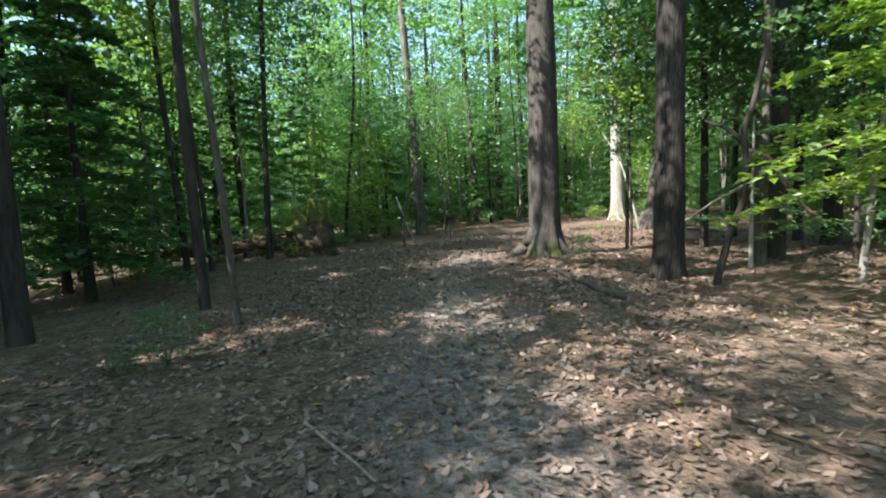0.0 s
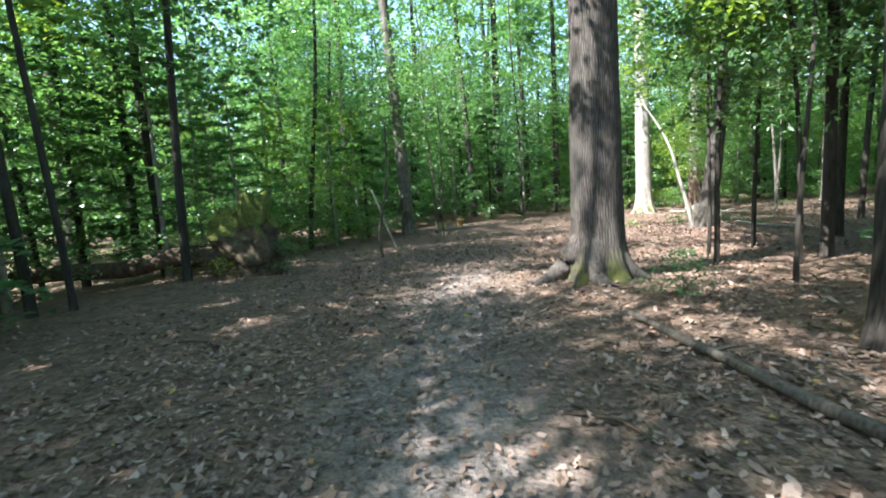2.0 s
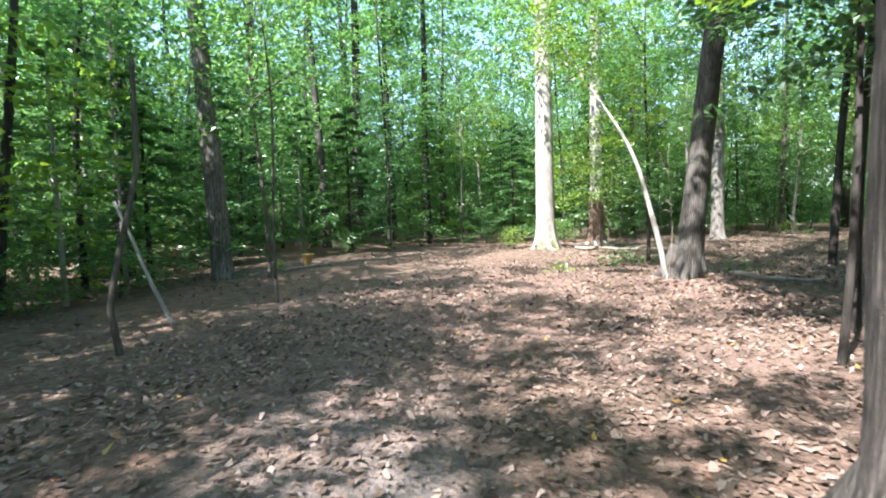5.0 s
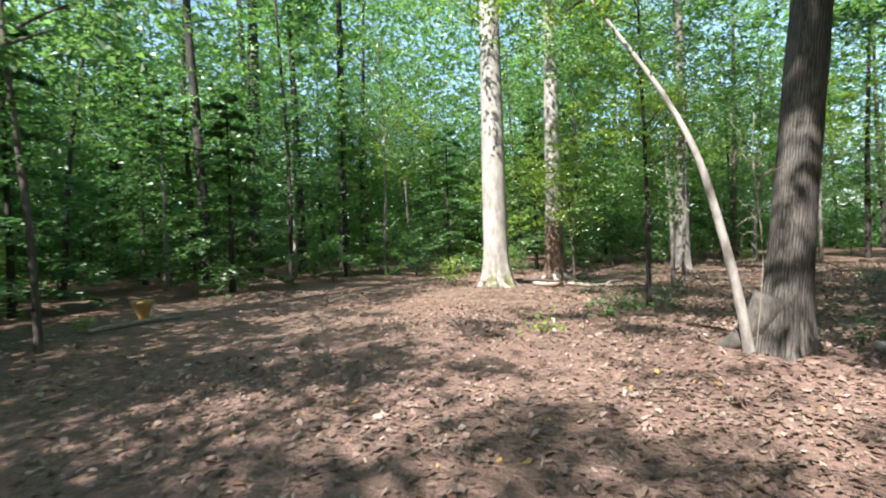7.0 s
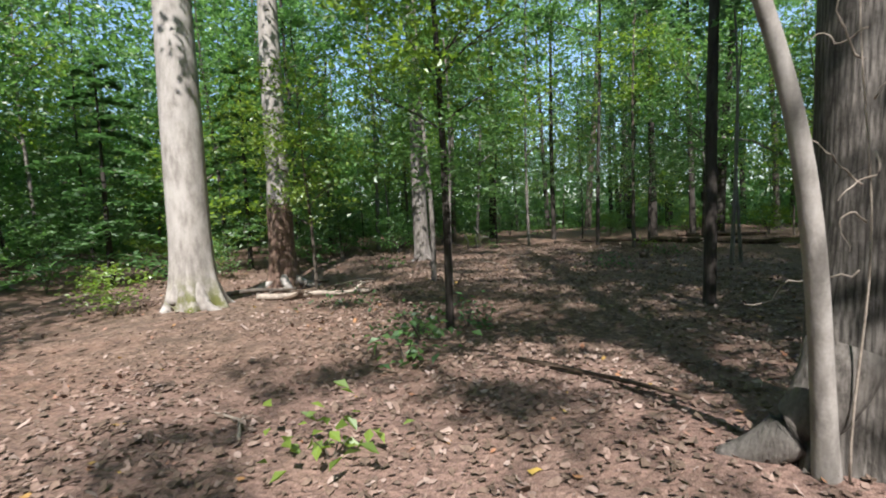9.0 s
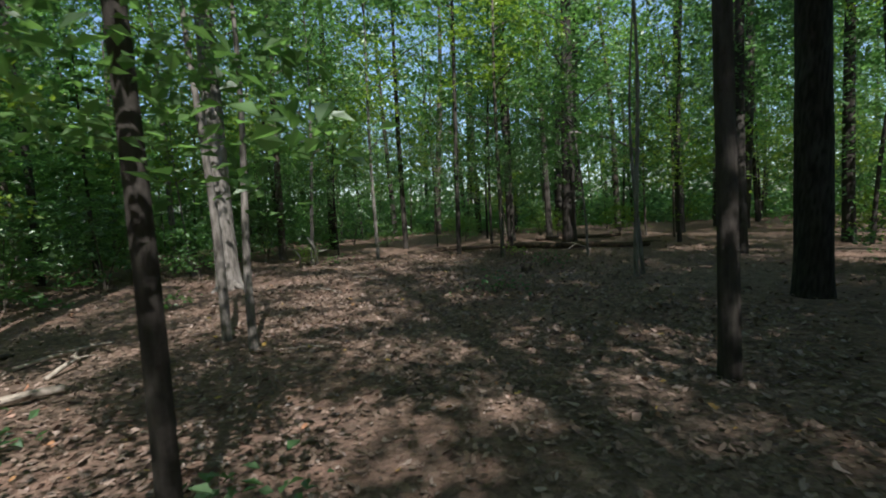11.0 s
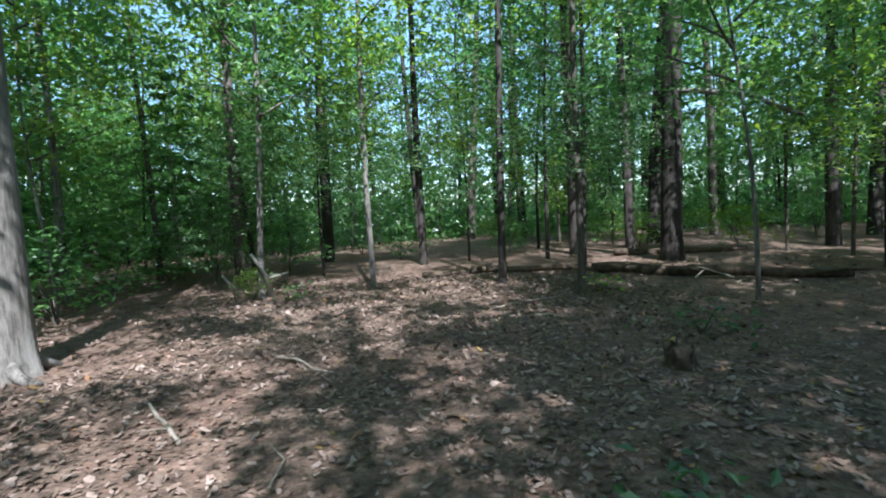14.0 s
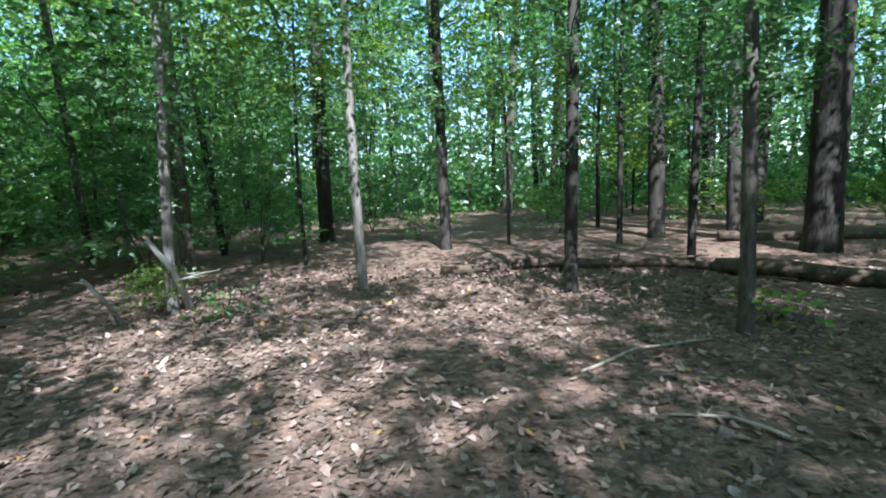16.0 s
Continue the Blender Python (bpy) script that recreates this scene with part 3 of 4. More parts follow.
# added tall trees, mostly unseen, that shade the walk's start and the dark wood
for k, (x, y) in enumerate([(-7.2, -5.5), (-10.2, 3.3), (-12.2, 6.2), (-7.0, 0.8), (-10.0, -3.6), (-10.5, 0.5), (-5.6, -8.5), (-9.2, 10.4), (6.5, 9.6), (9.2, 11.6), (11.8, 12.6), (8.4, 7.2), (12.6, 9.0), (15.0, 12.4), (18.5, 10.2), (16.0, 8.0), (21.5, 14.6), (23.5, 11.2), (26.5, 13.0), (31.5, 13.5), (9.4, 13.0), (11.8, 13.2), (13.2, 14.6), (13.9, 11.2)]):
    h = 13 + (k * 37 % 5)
    tree(x, y, 0.12 + 0.02 * (k % 5), h, BARK_DARK, "tall dark tree added for shade in the wood", (0.3, 0.2), 0.35, 5, 0, 12, 0.15, [*([("high", h * 0.42, 1.1, 0.6, 0.3), ("high", h * 0.58, 1.15, -0.8, 0.4)] if k < 8 and k != 3 else [("high_thin", h * 0.5, 1.0, 0.4, 0.3)] if x < 10 and k != 3 else []), (("high_thin", "high")[x < 8], h * 0.7, 0.8 if k == 3 else 1.1, 0.3, -0.8), *([("mid_dark", 2.2, 1.15, 0.2, 0)] if x < 10 else [("mid_dark", 3.4, 0.9, 0.2, 0)] if k % 4 == 0 else [])], 500 + k, "tree", group="tall trees")

# the wood all round
placed = [(-7, 1), (9.2, 11.6), (2.2, 11), (7.4, 17.2), (8.7, 25.2), (11.7, 26.2)] + [(s[0], s[1]) for s in SLIM]
g = np.random.default_rng(11)
count = 0
for _ in range(6000):
    if count >= 165:
        break
    x, y = g.uniform(-24, 56), g.uniform(-9, 56)
    dwalk = float(from_walk(np.array([x]), np.array([y]))[0])
    if dwalk < 7.5 or dwalk > 34 or min(math.hypot(x - a, y - b) for a, b in placed) < 2.0:
        continue
    if dwalk > 10 and (y < -1.05 * x - 4 or (y < 1.05 * x - 6 and y < 10 - 0.6 * (x - 6))):
        continue
    if (0.5 < x < 11.5 and 19 < y < 31) or (11 < x < 25 and 14 < y < 29 and dwalk < 10) or (x > 24 and dwalk < 7.5):
        continue
    placed.append((x, y))
    count += 1
    deep = x > 20 and y < 34          # the clear, dark part of the wood
    r = float(g.choice([0.045, 0.06, 0.08, 0.12, 0.18, 0.25], p=[0.2, 0.25, 0.2, 0.15, 0.12, 0.08]))
    h = 7 + 42 * r + g.uniform(0, 3)
    low = g.uniform(0.7, 2.4) if deep else g.uniform(0.3, 1.6)
    if r > 0.1:
        cr = [("high", h * 0.5, 1.05, 0, 0), ("wood", low + 1.5, 1.1, 0, 0), ("wood_dark", low + 4.5, 1.1, 0.4, 0)]
    else:
        cr = [(("wood_dark", "wood", "wood_yellow")[count % 3], low, 1.0, 0, 0), (("wood", "wood_yellow", "wood")[count % 3], low + 3.2, 1.0, 0, 0)]
    if deep and count % 3 == 0:
        cr = cr[:1]
    if dwalk > 17 and not deep:
        cr[0] = ("far", low, 0.8, 0, 0)
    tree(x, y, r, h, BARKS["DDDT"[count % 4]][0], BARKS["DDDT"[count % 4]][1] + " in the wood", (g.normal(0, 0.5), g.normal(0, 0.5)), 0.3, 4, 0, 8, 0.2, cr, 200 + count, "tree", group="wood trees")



# ---- undergrowth ----
def stems_mesh(seed, h, n, r):
    g = np.random.default_rng(seed)
    out = []
    for k in range(n):
        a, u = g.uniform(0, 6.28), np.linspace(0, 1, 6)
        s = g.uniform(0.15, 0.55) * h
        out.append(tube(np.stack([np.cos(a) * s * u ** 1.4, np.sin(a) * s * u ** 1.4, -0.05 + h * g.uniform(0.6, 0.95) * u], 1), r * (1 - 0.8 * u), 5, cap=False))
    return mesh_of("stem", *join(out), BARK_TWIG)


def bush_kind(seed, radius, height, clusters, per, size, mat):
    g = np.random.default_rng(seed)
    a, q = g.uniform(0, 6.28, clusters), np.sqrt(g.uniform(0.03, 1, clusters))
    z = g.uniform(0.12, 1.0, clusters)
    rr = radius * q * (1.05 - 0.55 * z) * (1 + 0.3 * np.sin(3 * a + seed))
    c = np.stack([np.cos(a) * rr, np.sin(a) * rr, z * height], 1)
    return mesh_of("foliage", *leaf_cloud(sprays(g, c, 0.2, per, 0.2), size, g, 0.6), mat, False), stems_mesh(seed, height, 4, 0.014)


BUSHES = [bush_kind(40, 1.2, 1.7, 60, 16, 0.07, LEAF_DARK), bush_kind(41, 1.0, 1.3, 48, 16, 0.065, LEAF), bush_kind(42, 1.4, 2.3, 75, 16, 0.075, LEAF), bush_kind(43, 0.9, 1.0, 40, 16, 0.06, LEAF_YELLOW)]
SPROUT = [bush_kind(50, 0.28, 0.38, 9, 6, 0.075, LEAF), bush_kind(51, 0.22, 0.28, 7, 6, 0.07, LEAF_YELLOW), bush_kind(52, 0.4, 0.32, 14, 7, 0.05, LEAF_DARK)]


def bush(x, y, kind, scale, turn, label, name="bush", group="undergrowth", meshes=None):
    base = tagged(new(name), label, name.replace("_", " "), group)
    base.location = (x, y, gz(x, y) - 0.02)
    base.rotation_euler, base.scale = (0, 0, turn), (scale, scale, scale)
    for nm, me in zip(("foliage", "stem"), (meshes or BUSHES)[kind]):
        part(nm, me, base)
    return base


g = np.random.default_rng(21)
count = 0
for _ in range(5000):
    if count >= 130:
        break
    x, y = g.uniform(-24, 46), g.uniform(-6, 48)
    dwalk = float(from_walk(np.array([x]), np.array([y]))[0])
    if dwalk < 6.0 or dwalk > 24 or (0.2 < x < 12 and 16 < y < 30) or (10 < x < 26 and 13 < y < 29):
        continue
    if x > 24 and y < 30 and dwalk < 12:
        continue
    if x < 0 and 9 < y < 30 and dwalk < 6.6:
        continue
    count += 1
    k = int(g.integers(4))
    bush(x, y, k, g.uniform(0.8, 1.4), g.uniform(0, 6.28), ("dark green leafy bush under the trees", "green leafy bush under the trees", "tall green shrub under the trees", "light green low bush under the trees")[k])
bush(8.1, 25.9, 3, 0.75, 1.0, "low green shrub beside the beech")
bush(22.5, 26.9, 3, 0.6, 0.4, "small yellow-green bush round a pale sapling")
for k, (x, y, q) in enumerate(((24.6, 29.6, 1.3), (26.6, 28.8, 1.1), (22.6, 30.6, 1.4), (28.0, 31.0, 1.4), (30.4, 26.8, 1.0), (31.6, 23.2, 0.9), (33.0, 29.5, 1.5), (33.4, 19.6, 0.8), (20.4, 29.2, 1.2), (18.6, 30.6, 1.4))):
    bush(x, y, (0, 2, 1)[k % 3], q, 1.3 * k, ("dark green leafy bush under the trees", "tall green shrub under the trees", "green leafy bush under the trees")[k % 3])
bush(0.3, 24.35, 3, 0.3, 2.2, "small green plant beside the fallen branch")
bush(-2.75, 4.7, 0, 0.35, 2.2, "low dark green plant beside the path")
bush(2.75, 9.6, 0, 0.33, 0.7, "small dark green shrub by the oak roots")
for x, y, k in ((8.2, 20.65, 0), (9.3, 21.2, 2), (9.7, 20.7, 2), (8.9, 20.9, 0), (6.3, 19.9, 1), (16.4, 20.3, 2), (22.6, 26.0, 0), (20.4, 19.4, 2), (23.4, 20.4, 1), (8.2, 17.0, 2), (15.5, 26.0, 0), (10.2, 23.2, 2)):
    bush(x, y, k, 0.9 + 0.2 * ((x * 7) % 1), x * 3, "small green seedling in the leaf litter", "seedling", "seedlings", SPROUT)


def evergreen(x, y, h, label, seed, mat, stem_r=0.05, lean=(0.0, 0.0), low=0.5, reach=1.7, leaf=0.055, skin=BARK_PALE, thick=5):
    """A young tree with level feathery boughs."""
    g = np.random.default_rng(seed)
    base = tagged(new("young_tree"), label, "tree", "young trees")
    base.location = (x, y, gz(x, y))
    u = np.linspace(0, 1, 12)
    part("trunk", mesh_of("trunk", *tube(np.stack([lean[0] * u, lean[1] * u, -0.1 + h * u], 1), stem_r * (1 - 0.8 * u), 10, flare=0.3), skin), base)
    cloud = []
    rows = int(h * thick)
    for k in range(rows):
        z = low + (h - low) * (k + 0.5) / rows
        a, ln = k * 2.4 + g.uniform(-0.3, 0.3), reach * (1.15 - z / h) * g.uniform(0.6, 1.1)
        w = np.linspace(0, 1, 5)
        x0, y0 = lean[0] * z / h, lean[1] * z / h
        line = np.stack([x0 + np.cos(a) * ln * w, y0 + np.sin(a) * ln * w, z + 0.2 * w - 0.35 * w ** 2 * ln], 1)
        part("bough", mesh_of("bough", *tube(line, 0.012 * (1 - 0.7 * w), 4, cap=False), BARK_TWIG), base)
        t = g.uniform(0.12, 1, 130)
        side = g.normal(0, 0.15, 130) * (1.2 - 0.6 * t)
        pts = np.stack([np.interp(t, w, line[:, 0]) - np.sin(a) * side * ln, np.interp(t, w, line[:, 1]) + np.cos(a) * side * ln, np.interp(t, w, line[:, 2]) + g.normal(0, 0.03, 130)], 1)
        cloud.append(pts)
    part("crown", mesh_of("crown", *leaf_cloud(np.concatenate(cloud), leaf, g, 0.7, 2.0), mat, False), base)
    return base


evergreen(5.9, 6.9, 3.9, "young evergreen with level sunlit feathery boughs", 61, LEAF, 0.05, (0.3, -0.1), 0.6, 2.0)
evergreen(4.25, 4.5, 4.6, "young evergreen with a pale stem and sunlit level boughs", 63, LEAF_YELLOW, 0.055, (0.1, 0.1), 1.15, 2.2, 0.06)
evergreen(5.3, 5.4, 5.4, "young evergreen with sunlit level boughs beside the pale stem", 64, LEAF_YELLOW, 0.05, (0.2, 0.1), 1.3, 2.2, 0.065)
evergreen(5.4, 8.6, 3.2, "young evergreen with level feathery boughs", 62, LEAF_DARK, 0.04, (0.1, 0.1), 0.7, 1.7)
evergreen(-6.6, 18.5, 6.0, "dark feathery evergreen at the edge of the clearing", 66, LEAF_DARK, 0.07, (0, 0), 0.6, 2.3)
evergreen(-7.6, 13.0, 6.0, "dark feathery evergreen in the shade", 67, LEAF_DARK, 0.07, (0, 0), 0.8, 2.4)
for k, (x, y, h) in enumerate([(-7.4, 3.2, 6), (-6.4, 8.8, 5.5), (-9.5, 7.2, 7), (-10.5, 11.5, 7.5), (-8.6, 16.4, 7), (-11.5, 4.5, 7), (-8.4, 5.4, 8), (-8.2, 10.6, 8.5), (-10.4, 14.0, 9)]):
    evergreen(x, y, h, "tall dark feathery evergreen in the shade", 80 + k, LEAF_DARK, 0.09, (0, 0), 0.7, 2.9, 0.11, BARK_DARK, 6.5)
for k, (x, y, h) in enumerate([(-5.6, 21.5, 6.5), (-4.6, 26.2, 7), (-8.0, 22.5, 7.5), (1.2, 31.5, 6), (5.4, 33.8, 6.5), (17.5, 32.5, 6), (26.5, 32.5, 6.5)]):
    evergreen(x, y, h, "dark feathery evergreen at the edge of the clearing", 90 + k, LEAF_DARK, 0.08, (0, 0), 0.5, 2.6, 0.085)
for k, (x, y, h) in enumerate([(-1.4, 27.4, 6), (-4.4, 30.0, 8), (2.9, 29.3, 5.5), (0.4, 34.5, 8), (7.2, 33.2, 7), (10.6, 31.0, 5.5), (14.4, 30.6, 6.5), (20.6, 33.0, 7), (-2.6, 23.6, 4)]):
    evergreen(x, y, h, "dark feathery evergreen with level boughs round the clearing", 120 + k, (LEAF_DARK, LEAF, LEAF_DARK)[k % 3], 0.08, (0, 0), 0.4, 2.5, 0.1, BARK_DARK, 6)
evergreen(-5.2, 17.6, 5.0, "feathery evergreen with level green boughs", 101, LEAF, 0.06, (0, 0), 0.5, 2.2, 0.07)
evergreen(-6.3, 15.9, 6.0, "dark feathery evergreen behind the root plate", 102, LEAF_DARK, 0.07, (0, 0), 0.6, 2.4, 0.075)
evergreen(-2.7, 22.0, 4.6, "feathery evergreen with level green boughs", 103, LEAF, 0.05, (0, 0), 0.6, 1.9, 0.07)
for x, y, k in ((-3.4, 19.6, 1), (-4.3, 18.9, 0), (-2.5, 20.8, 1), (-5.4, 19.3, 2), (12.2, 29.3, 1), (6.2, 31.2, 0), (3.2, 30.8, 1), (9.4, 31.4, 2)):
    bush(x, y, k, 0.75, x * 2.0, ("dark green leafy bush under the trees", "green leafy bush under the trees", "tall green shrub under the trees")[k])
evergreen(-3.2, 20.4, 4.5, "young evergreen with light green boughs", 68, LEAF, 0.05, (0, 0), 0.7, 1.9)


# ---- fallen wood and roots ----
def log(pts, r, mat, label, name="fallen_log", seed=0, stubs=0, taper=0.35, sides=14, category="log"):
    p = np.asarray(pts, float)
    p = np.column_stack([p[:, 0], p[:, 1], [gz(a, b) + c for a, b, c in p]])
    t = np.linspace(0, len(p) - 1, 7 * len(p))
    q = np.stack([np.interp(t, range(len(p)), p[:, k]) for k in range(3)], 1)
    u = np.linspace(0, 1, len(q))
    q[:, 0] += 0.25 * r * np.sin(9 * u + seed)
    q[:, 2] += 0.2 * r * np.sin(13 * u + 2 * seed)
    base = tagged(new(name), label, category)
    base.location = p[0]
    part("stem", mesh_of("stem", *tube(q - p[0], r * (1 - taper * u), sides, seed=seed), mat), base)
    g = np.random.default_rng(seed)
    for k in range(stubs):
        c = q[int(g.uniform(0.15, 0.9) * len(q))] - p[0]
        a, ln, w = g.uniform(0, 6.28), g.uniform(4, 11) * r, np.linspace(0, 1, 6)
        line = c + np.stack([np.cos(a) * ln * w, np.sin(a) * ln * w, ln * (0.5 * w - 0.25 * w * w) * g.uniform(0.2, 1)], 1)
        part("side_branch", mesh_of("side_branch", *tube(line, r * 0.4 * (1 - 0.8 * w), 6, seed=k), mat), base)
    return base


log([(2.34, 6.4, 0.04), (2.2, 7.9, 0.05), (2.05, 9.3, 0.03)], 0.05, BARK_TWIG, "long grey fallen branch lying beside the path", "fallen_branch", 1, 1, category="branch")
log([(8.6, 19.6, 0.03), (8.25, 18.85, 0.05), (7.72, 18.05, 0.05)], 0.022, ROT, "dark fallen branch lying towards the oak", "fallen_branch", 2, 2, category="branch")
log([(9.2, 25.9, 0.08), (10.1, 25.5, 0.12), (11.1, 25.2, 0.1)], 0.05, BARK_TWIG, "weathered fallen log between the beech and its neighbour", seed=3, stubs=2)
log([(10.0, 25.0, 0.05), (10.7, 24.3, 0.07), (11.5, 23.7, 0.05)], 0.06, GREY_WOOD, "pale crooked root lying on the litter", "tree_root", 4, 3, category="root")
log([(25.5, 24.4, 0.06), (26.1, 22.9, 0.08), (26.2, 21.6, 0.09), (26.05, 20.2, 0.08)], 0.095, ROT, "dark rotting log on the forest floor", seed=5, stubs=1)
log([(25.8, 20.45, 0.12), (25.1, 19.4, 0.13), (24.7, 18.0, 0.13), (24.3, 16.2, 0.1)], 0.125, ROT, "thick dark rotting log on the forest floor", seed=6, stubs=2)
log([(29.5, 19.8, 0.1), (29.7, 16.3, 0.1)], 0.11, ROT, "dark log lying behind the thick tree", seed=7)
log([(-4.2, 14.9, 0.45), (-5.6, 15.1, 0.4), (-7.2, 15.0, 0.45), (-9.6, 14.6, 0.5)], 0.24, ROT, "thick uprooted trunk lying behind its root plate", seed=8, stubs=2)
log([(0.4, 24.05, 0.04), (1.0, 24.5, 0.05), (1.75, 24.85, 0.04)], 0.045, GREY_WOOD, "pale fallen branch beside the cut stump", "fallen_branch", 9, 2, category="branch")
log([(18.85, 23.9, 0.02), (18.7, 23.55, 0.05), (18.5, 23.25, 0.03), (18.42, 22.95, 0.02)], 0.017, GREY_WOOD, "pale crooked stick in the litter", "stick", 10, 1, category="stick", sides=8)
log([(24.3, 18.7, 0.05), (24.8, 18.4, 0.18), (25.4, 18.3, 0.1)], 0.02, GREY_WOOD, "pale bare twig against the log", "stick", 11, 4, category="stick", sides=8)
log([(24.5, 18.0, 0.05), (24.6, 18.6, 0.25)], 0.017, GREY_WOOD, "pale bare twig against the log", "stick", 12, 3, category="stick", sides=8)
log([(7.7, 16.7, 0.1), (8.3, 16.3, 0.06), (9.1, 16.2, 0.04)], 0.04, BARK_PALE, "pale root spreading from the oak", "tree_root", 13, 1, category="root")
log([(21.7, 22.0, 0.02), (22.3, 21.6, 0.04), (22.7, 21.0, 0.02)], 0.014, GREY_WOOD, "thin stick in the litter", "stick", 14, 2, category="stick", sides=8)
log([(-1.0, 3.2, 0.02), (-0.4, 2.4, 0.03)], 0.012, GREY_WOOD, "thin stick in the litter", "stick", 15, 1, category="stick", sides=8)
log([(1.72, 2.9, 0.02), (2.1, 2.2, 0.03)], 0.012, ROT, "dark twig in the litter", "stick", 16, 1, category="stick", sides=8)
log([(17.0, 23.4, 0.02), (17.5, 24.2, 0.04)], 0.02, GREY_WOOD, "thin stick in the litter", "stick", 17, 2, category="stick", sides=8)
log([(22.0, 26.9, 0.0), (21.75, 26.75, 0.35), (21.6, 26.85, 0.6)], 0.03, BARK_PALE, "pale broken sapling stub", "broken_sapling", 18, 2, category="stub", sides=8)
log([(22.75, 26.7, 0.0), (22.5, 26.6, 0.5), (22.3, 26.75, 0.9)], 0.045, BARK_PALE, "pale broken sapling stub leaning", "broken_sapling", 19, 3, category="stub", sides=8)
log([(-1.28, 16.3, 0.0), (-1.33, 16.3, 0.5), (-1.2, 16.4, 1.2), (-1.05, 16.5, 2.0), (-1.0, 16.5, 3.2)], 0.04, BARK_TWIG, "thin bent sapling beside the path", "bent_sapling", 20, 2, category="sapling", sides=8)
log([(-1.0, 17.6, 0.0), (-1.35, 17.7, 0.9), (-1.6, 17.7, 1.7)], 0.03, BARK_PALE, "thin leaning dead sapling", "dead_sapling", 21, 1, category="stem", sides=8)
def snag(x, y):
    base = tagged(new("dead_tree"), "twisted dark dead tree with broken brown limbs", "dead tree")
    base.location = (x, y, gz(x, y) - 0.05)
    def limb(rows, r0, r1, mat, name, seed):
        p = np.asarray(rows, float)
        t = np.linspace(0, len(p) - 1, 6 * len(p))
        q = np.stack([np.interp(t, range(len(p)), p[:, k]) for k in range(2)], 1)
        for _ in range(2):
            q[1:-1] = (q[:-2] + 2 * q[1:-1] + q[2:]) / 4
        w = np.linspace(0, 1, len(q))
        line = np.stack([0.81 * q[:, 0], -0.58 * q[:, 0] + 0.05 * np.sin(6 * w + seed), q[:, 1]], 1)
        part(name, mesh_of(name, *tube(line, r0 + (r1 - r0) * w, 12, 0.004, seed), mat), base)
    limb([(0, 0), (0.2, 0.9), (0.33, 1.25), (0.33, 1.85), (0.28, 2.25), (0.42, 2.6), (0.62, 3.5)], 0.055, 0.03, BARK_DARK, "trunk", 1)
    limb([(0.3, 2.0), (0.55, 1.9), (0.8, 1.5), (1.15, 1.05)], 0.04, 0.022, BARK_BROWN, "limb", 2)
    limb([(0.3, 2.1), (0.05, 2.35), (-0.15, 2.45)], 0.035, 0.018, BARK_DARK, "limb", 3)
    limb([(0.3, 1.5), (0.05, 1.35), (-0.2, 1.15), (-0.45, 1.0)], 0.02, 0.01, GREY_WOOD, "limb", 4)


snag(4.0, 7.15)


def vine(x, y):
    """Bare curling twigs on the face of the oak."""
    base = tagged(new("bare_vine"), "bare curling grey vine twigs on the oak trunk", "vine")
    base.location = (x, y, gz(x, y))
    g = np.random.default_rng(77)
    for k in range(7):
        bend = np.cumsum(g.normal(0, 0.45, 14)) + g.uniform(0, 6.28)
        step = g.uniform(0.02, 0.04)
        line = np.stack([-0.03 - 0.012 * np.arange(14) * (k % 2), 0.1 + step * np.cumsum(np.cos(bend)), 1.0 + 0.17 * k + step * np.cumsum(np.sin(bend))], 1)
        part("twig", mesh_of("twig", *tube(line, np.linspace(0.005, 0.002, 14), 5, seed=k), GREY_WOOD), base)
    w = np.linspace(0, 1, 14)
    part("stem", mesh_of("stem", *tube(np.stack([0.03 * np.sin(6 * w) - 0.02, 0.12 + 0.03 * np.cos(7 * w), 2.4 * w], 1), 0.006 * (1 - 0.5 * w), 6, seed=3), GREY_WOOD), base)


vine(6.97, 17.22)
log([(28.2, 18.4, 4.3), (27.8, 17.7, 4.15), (27.4, 16.8, 3.8), (27.1, 15.9, 3.2)], 0.075, BARK_GREY, "broken side branch of the thick dark tree", "hanging_branch", 22, 2, category="branch")

for k, (x, y, a, ln) in enumerate(((10.6, 25.4, 0.4, 0.9), (11.2, 25.1, 2.6, 1.0), (11.0, 24.4, 1.2, 0.8), (12.2, 25.2, -0.6, 1.1), (12.6, 25.8, 2.9, 0.9), (10.2, 24.6, -0.5, 0.7), (11.9, 24.4, 0.2, 0.9))):
    log([(x, y, 0.03), (x + 0.5 * ln * math.cos(a), y + 0.5 * ln * math.sin(a), 0.1), (x + ln * math.cos(a + 0.4), y + ln * math.sin(a + 0.4), 0.03)], 0.028 + 0.006 * (k % 3), (GREY_WOOD, BARK_TWIG, ROT)[k % 3], ("pale crooked dead branch on the litter", "brown crooked dead branch on the litter", "dark rotten branch on the litter")[k % 3], "fallen_branch", 40 + k, 3, category="branch", sides=8)
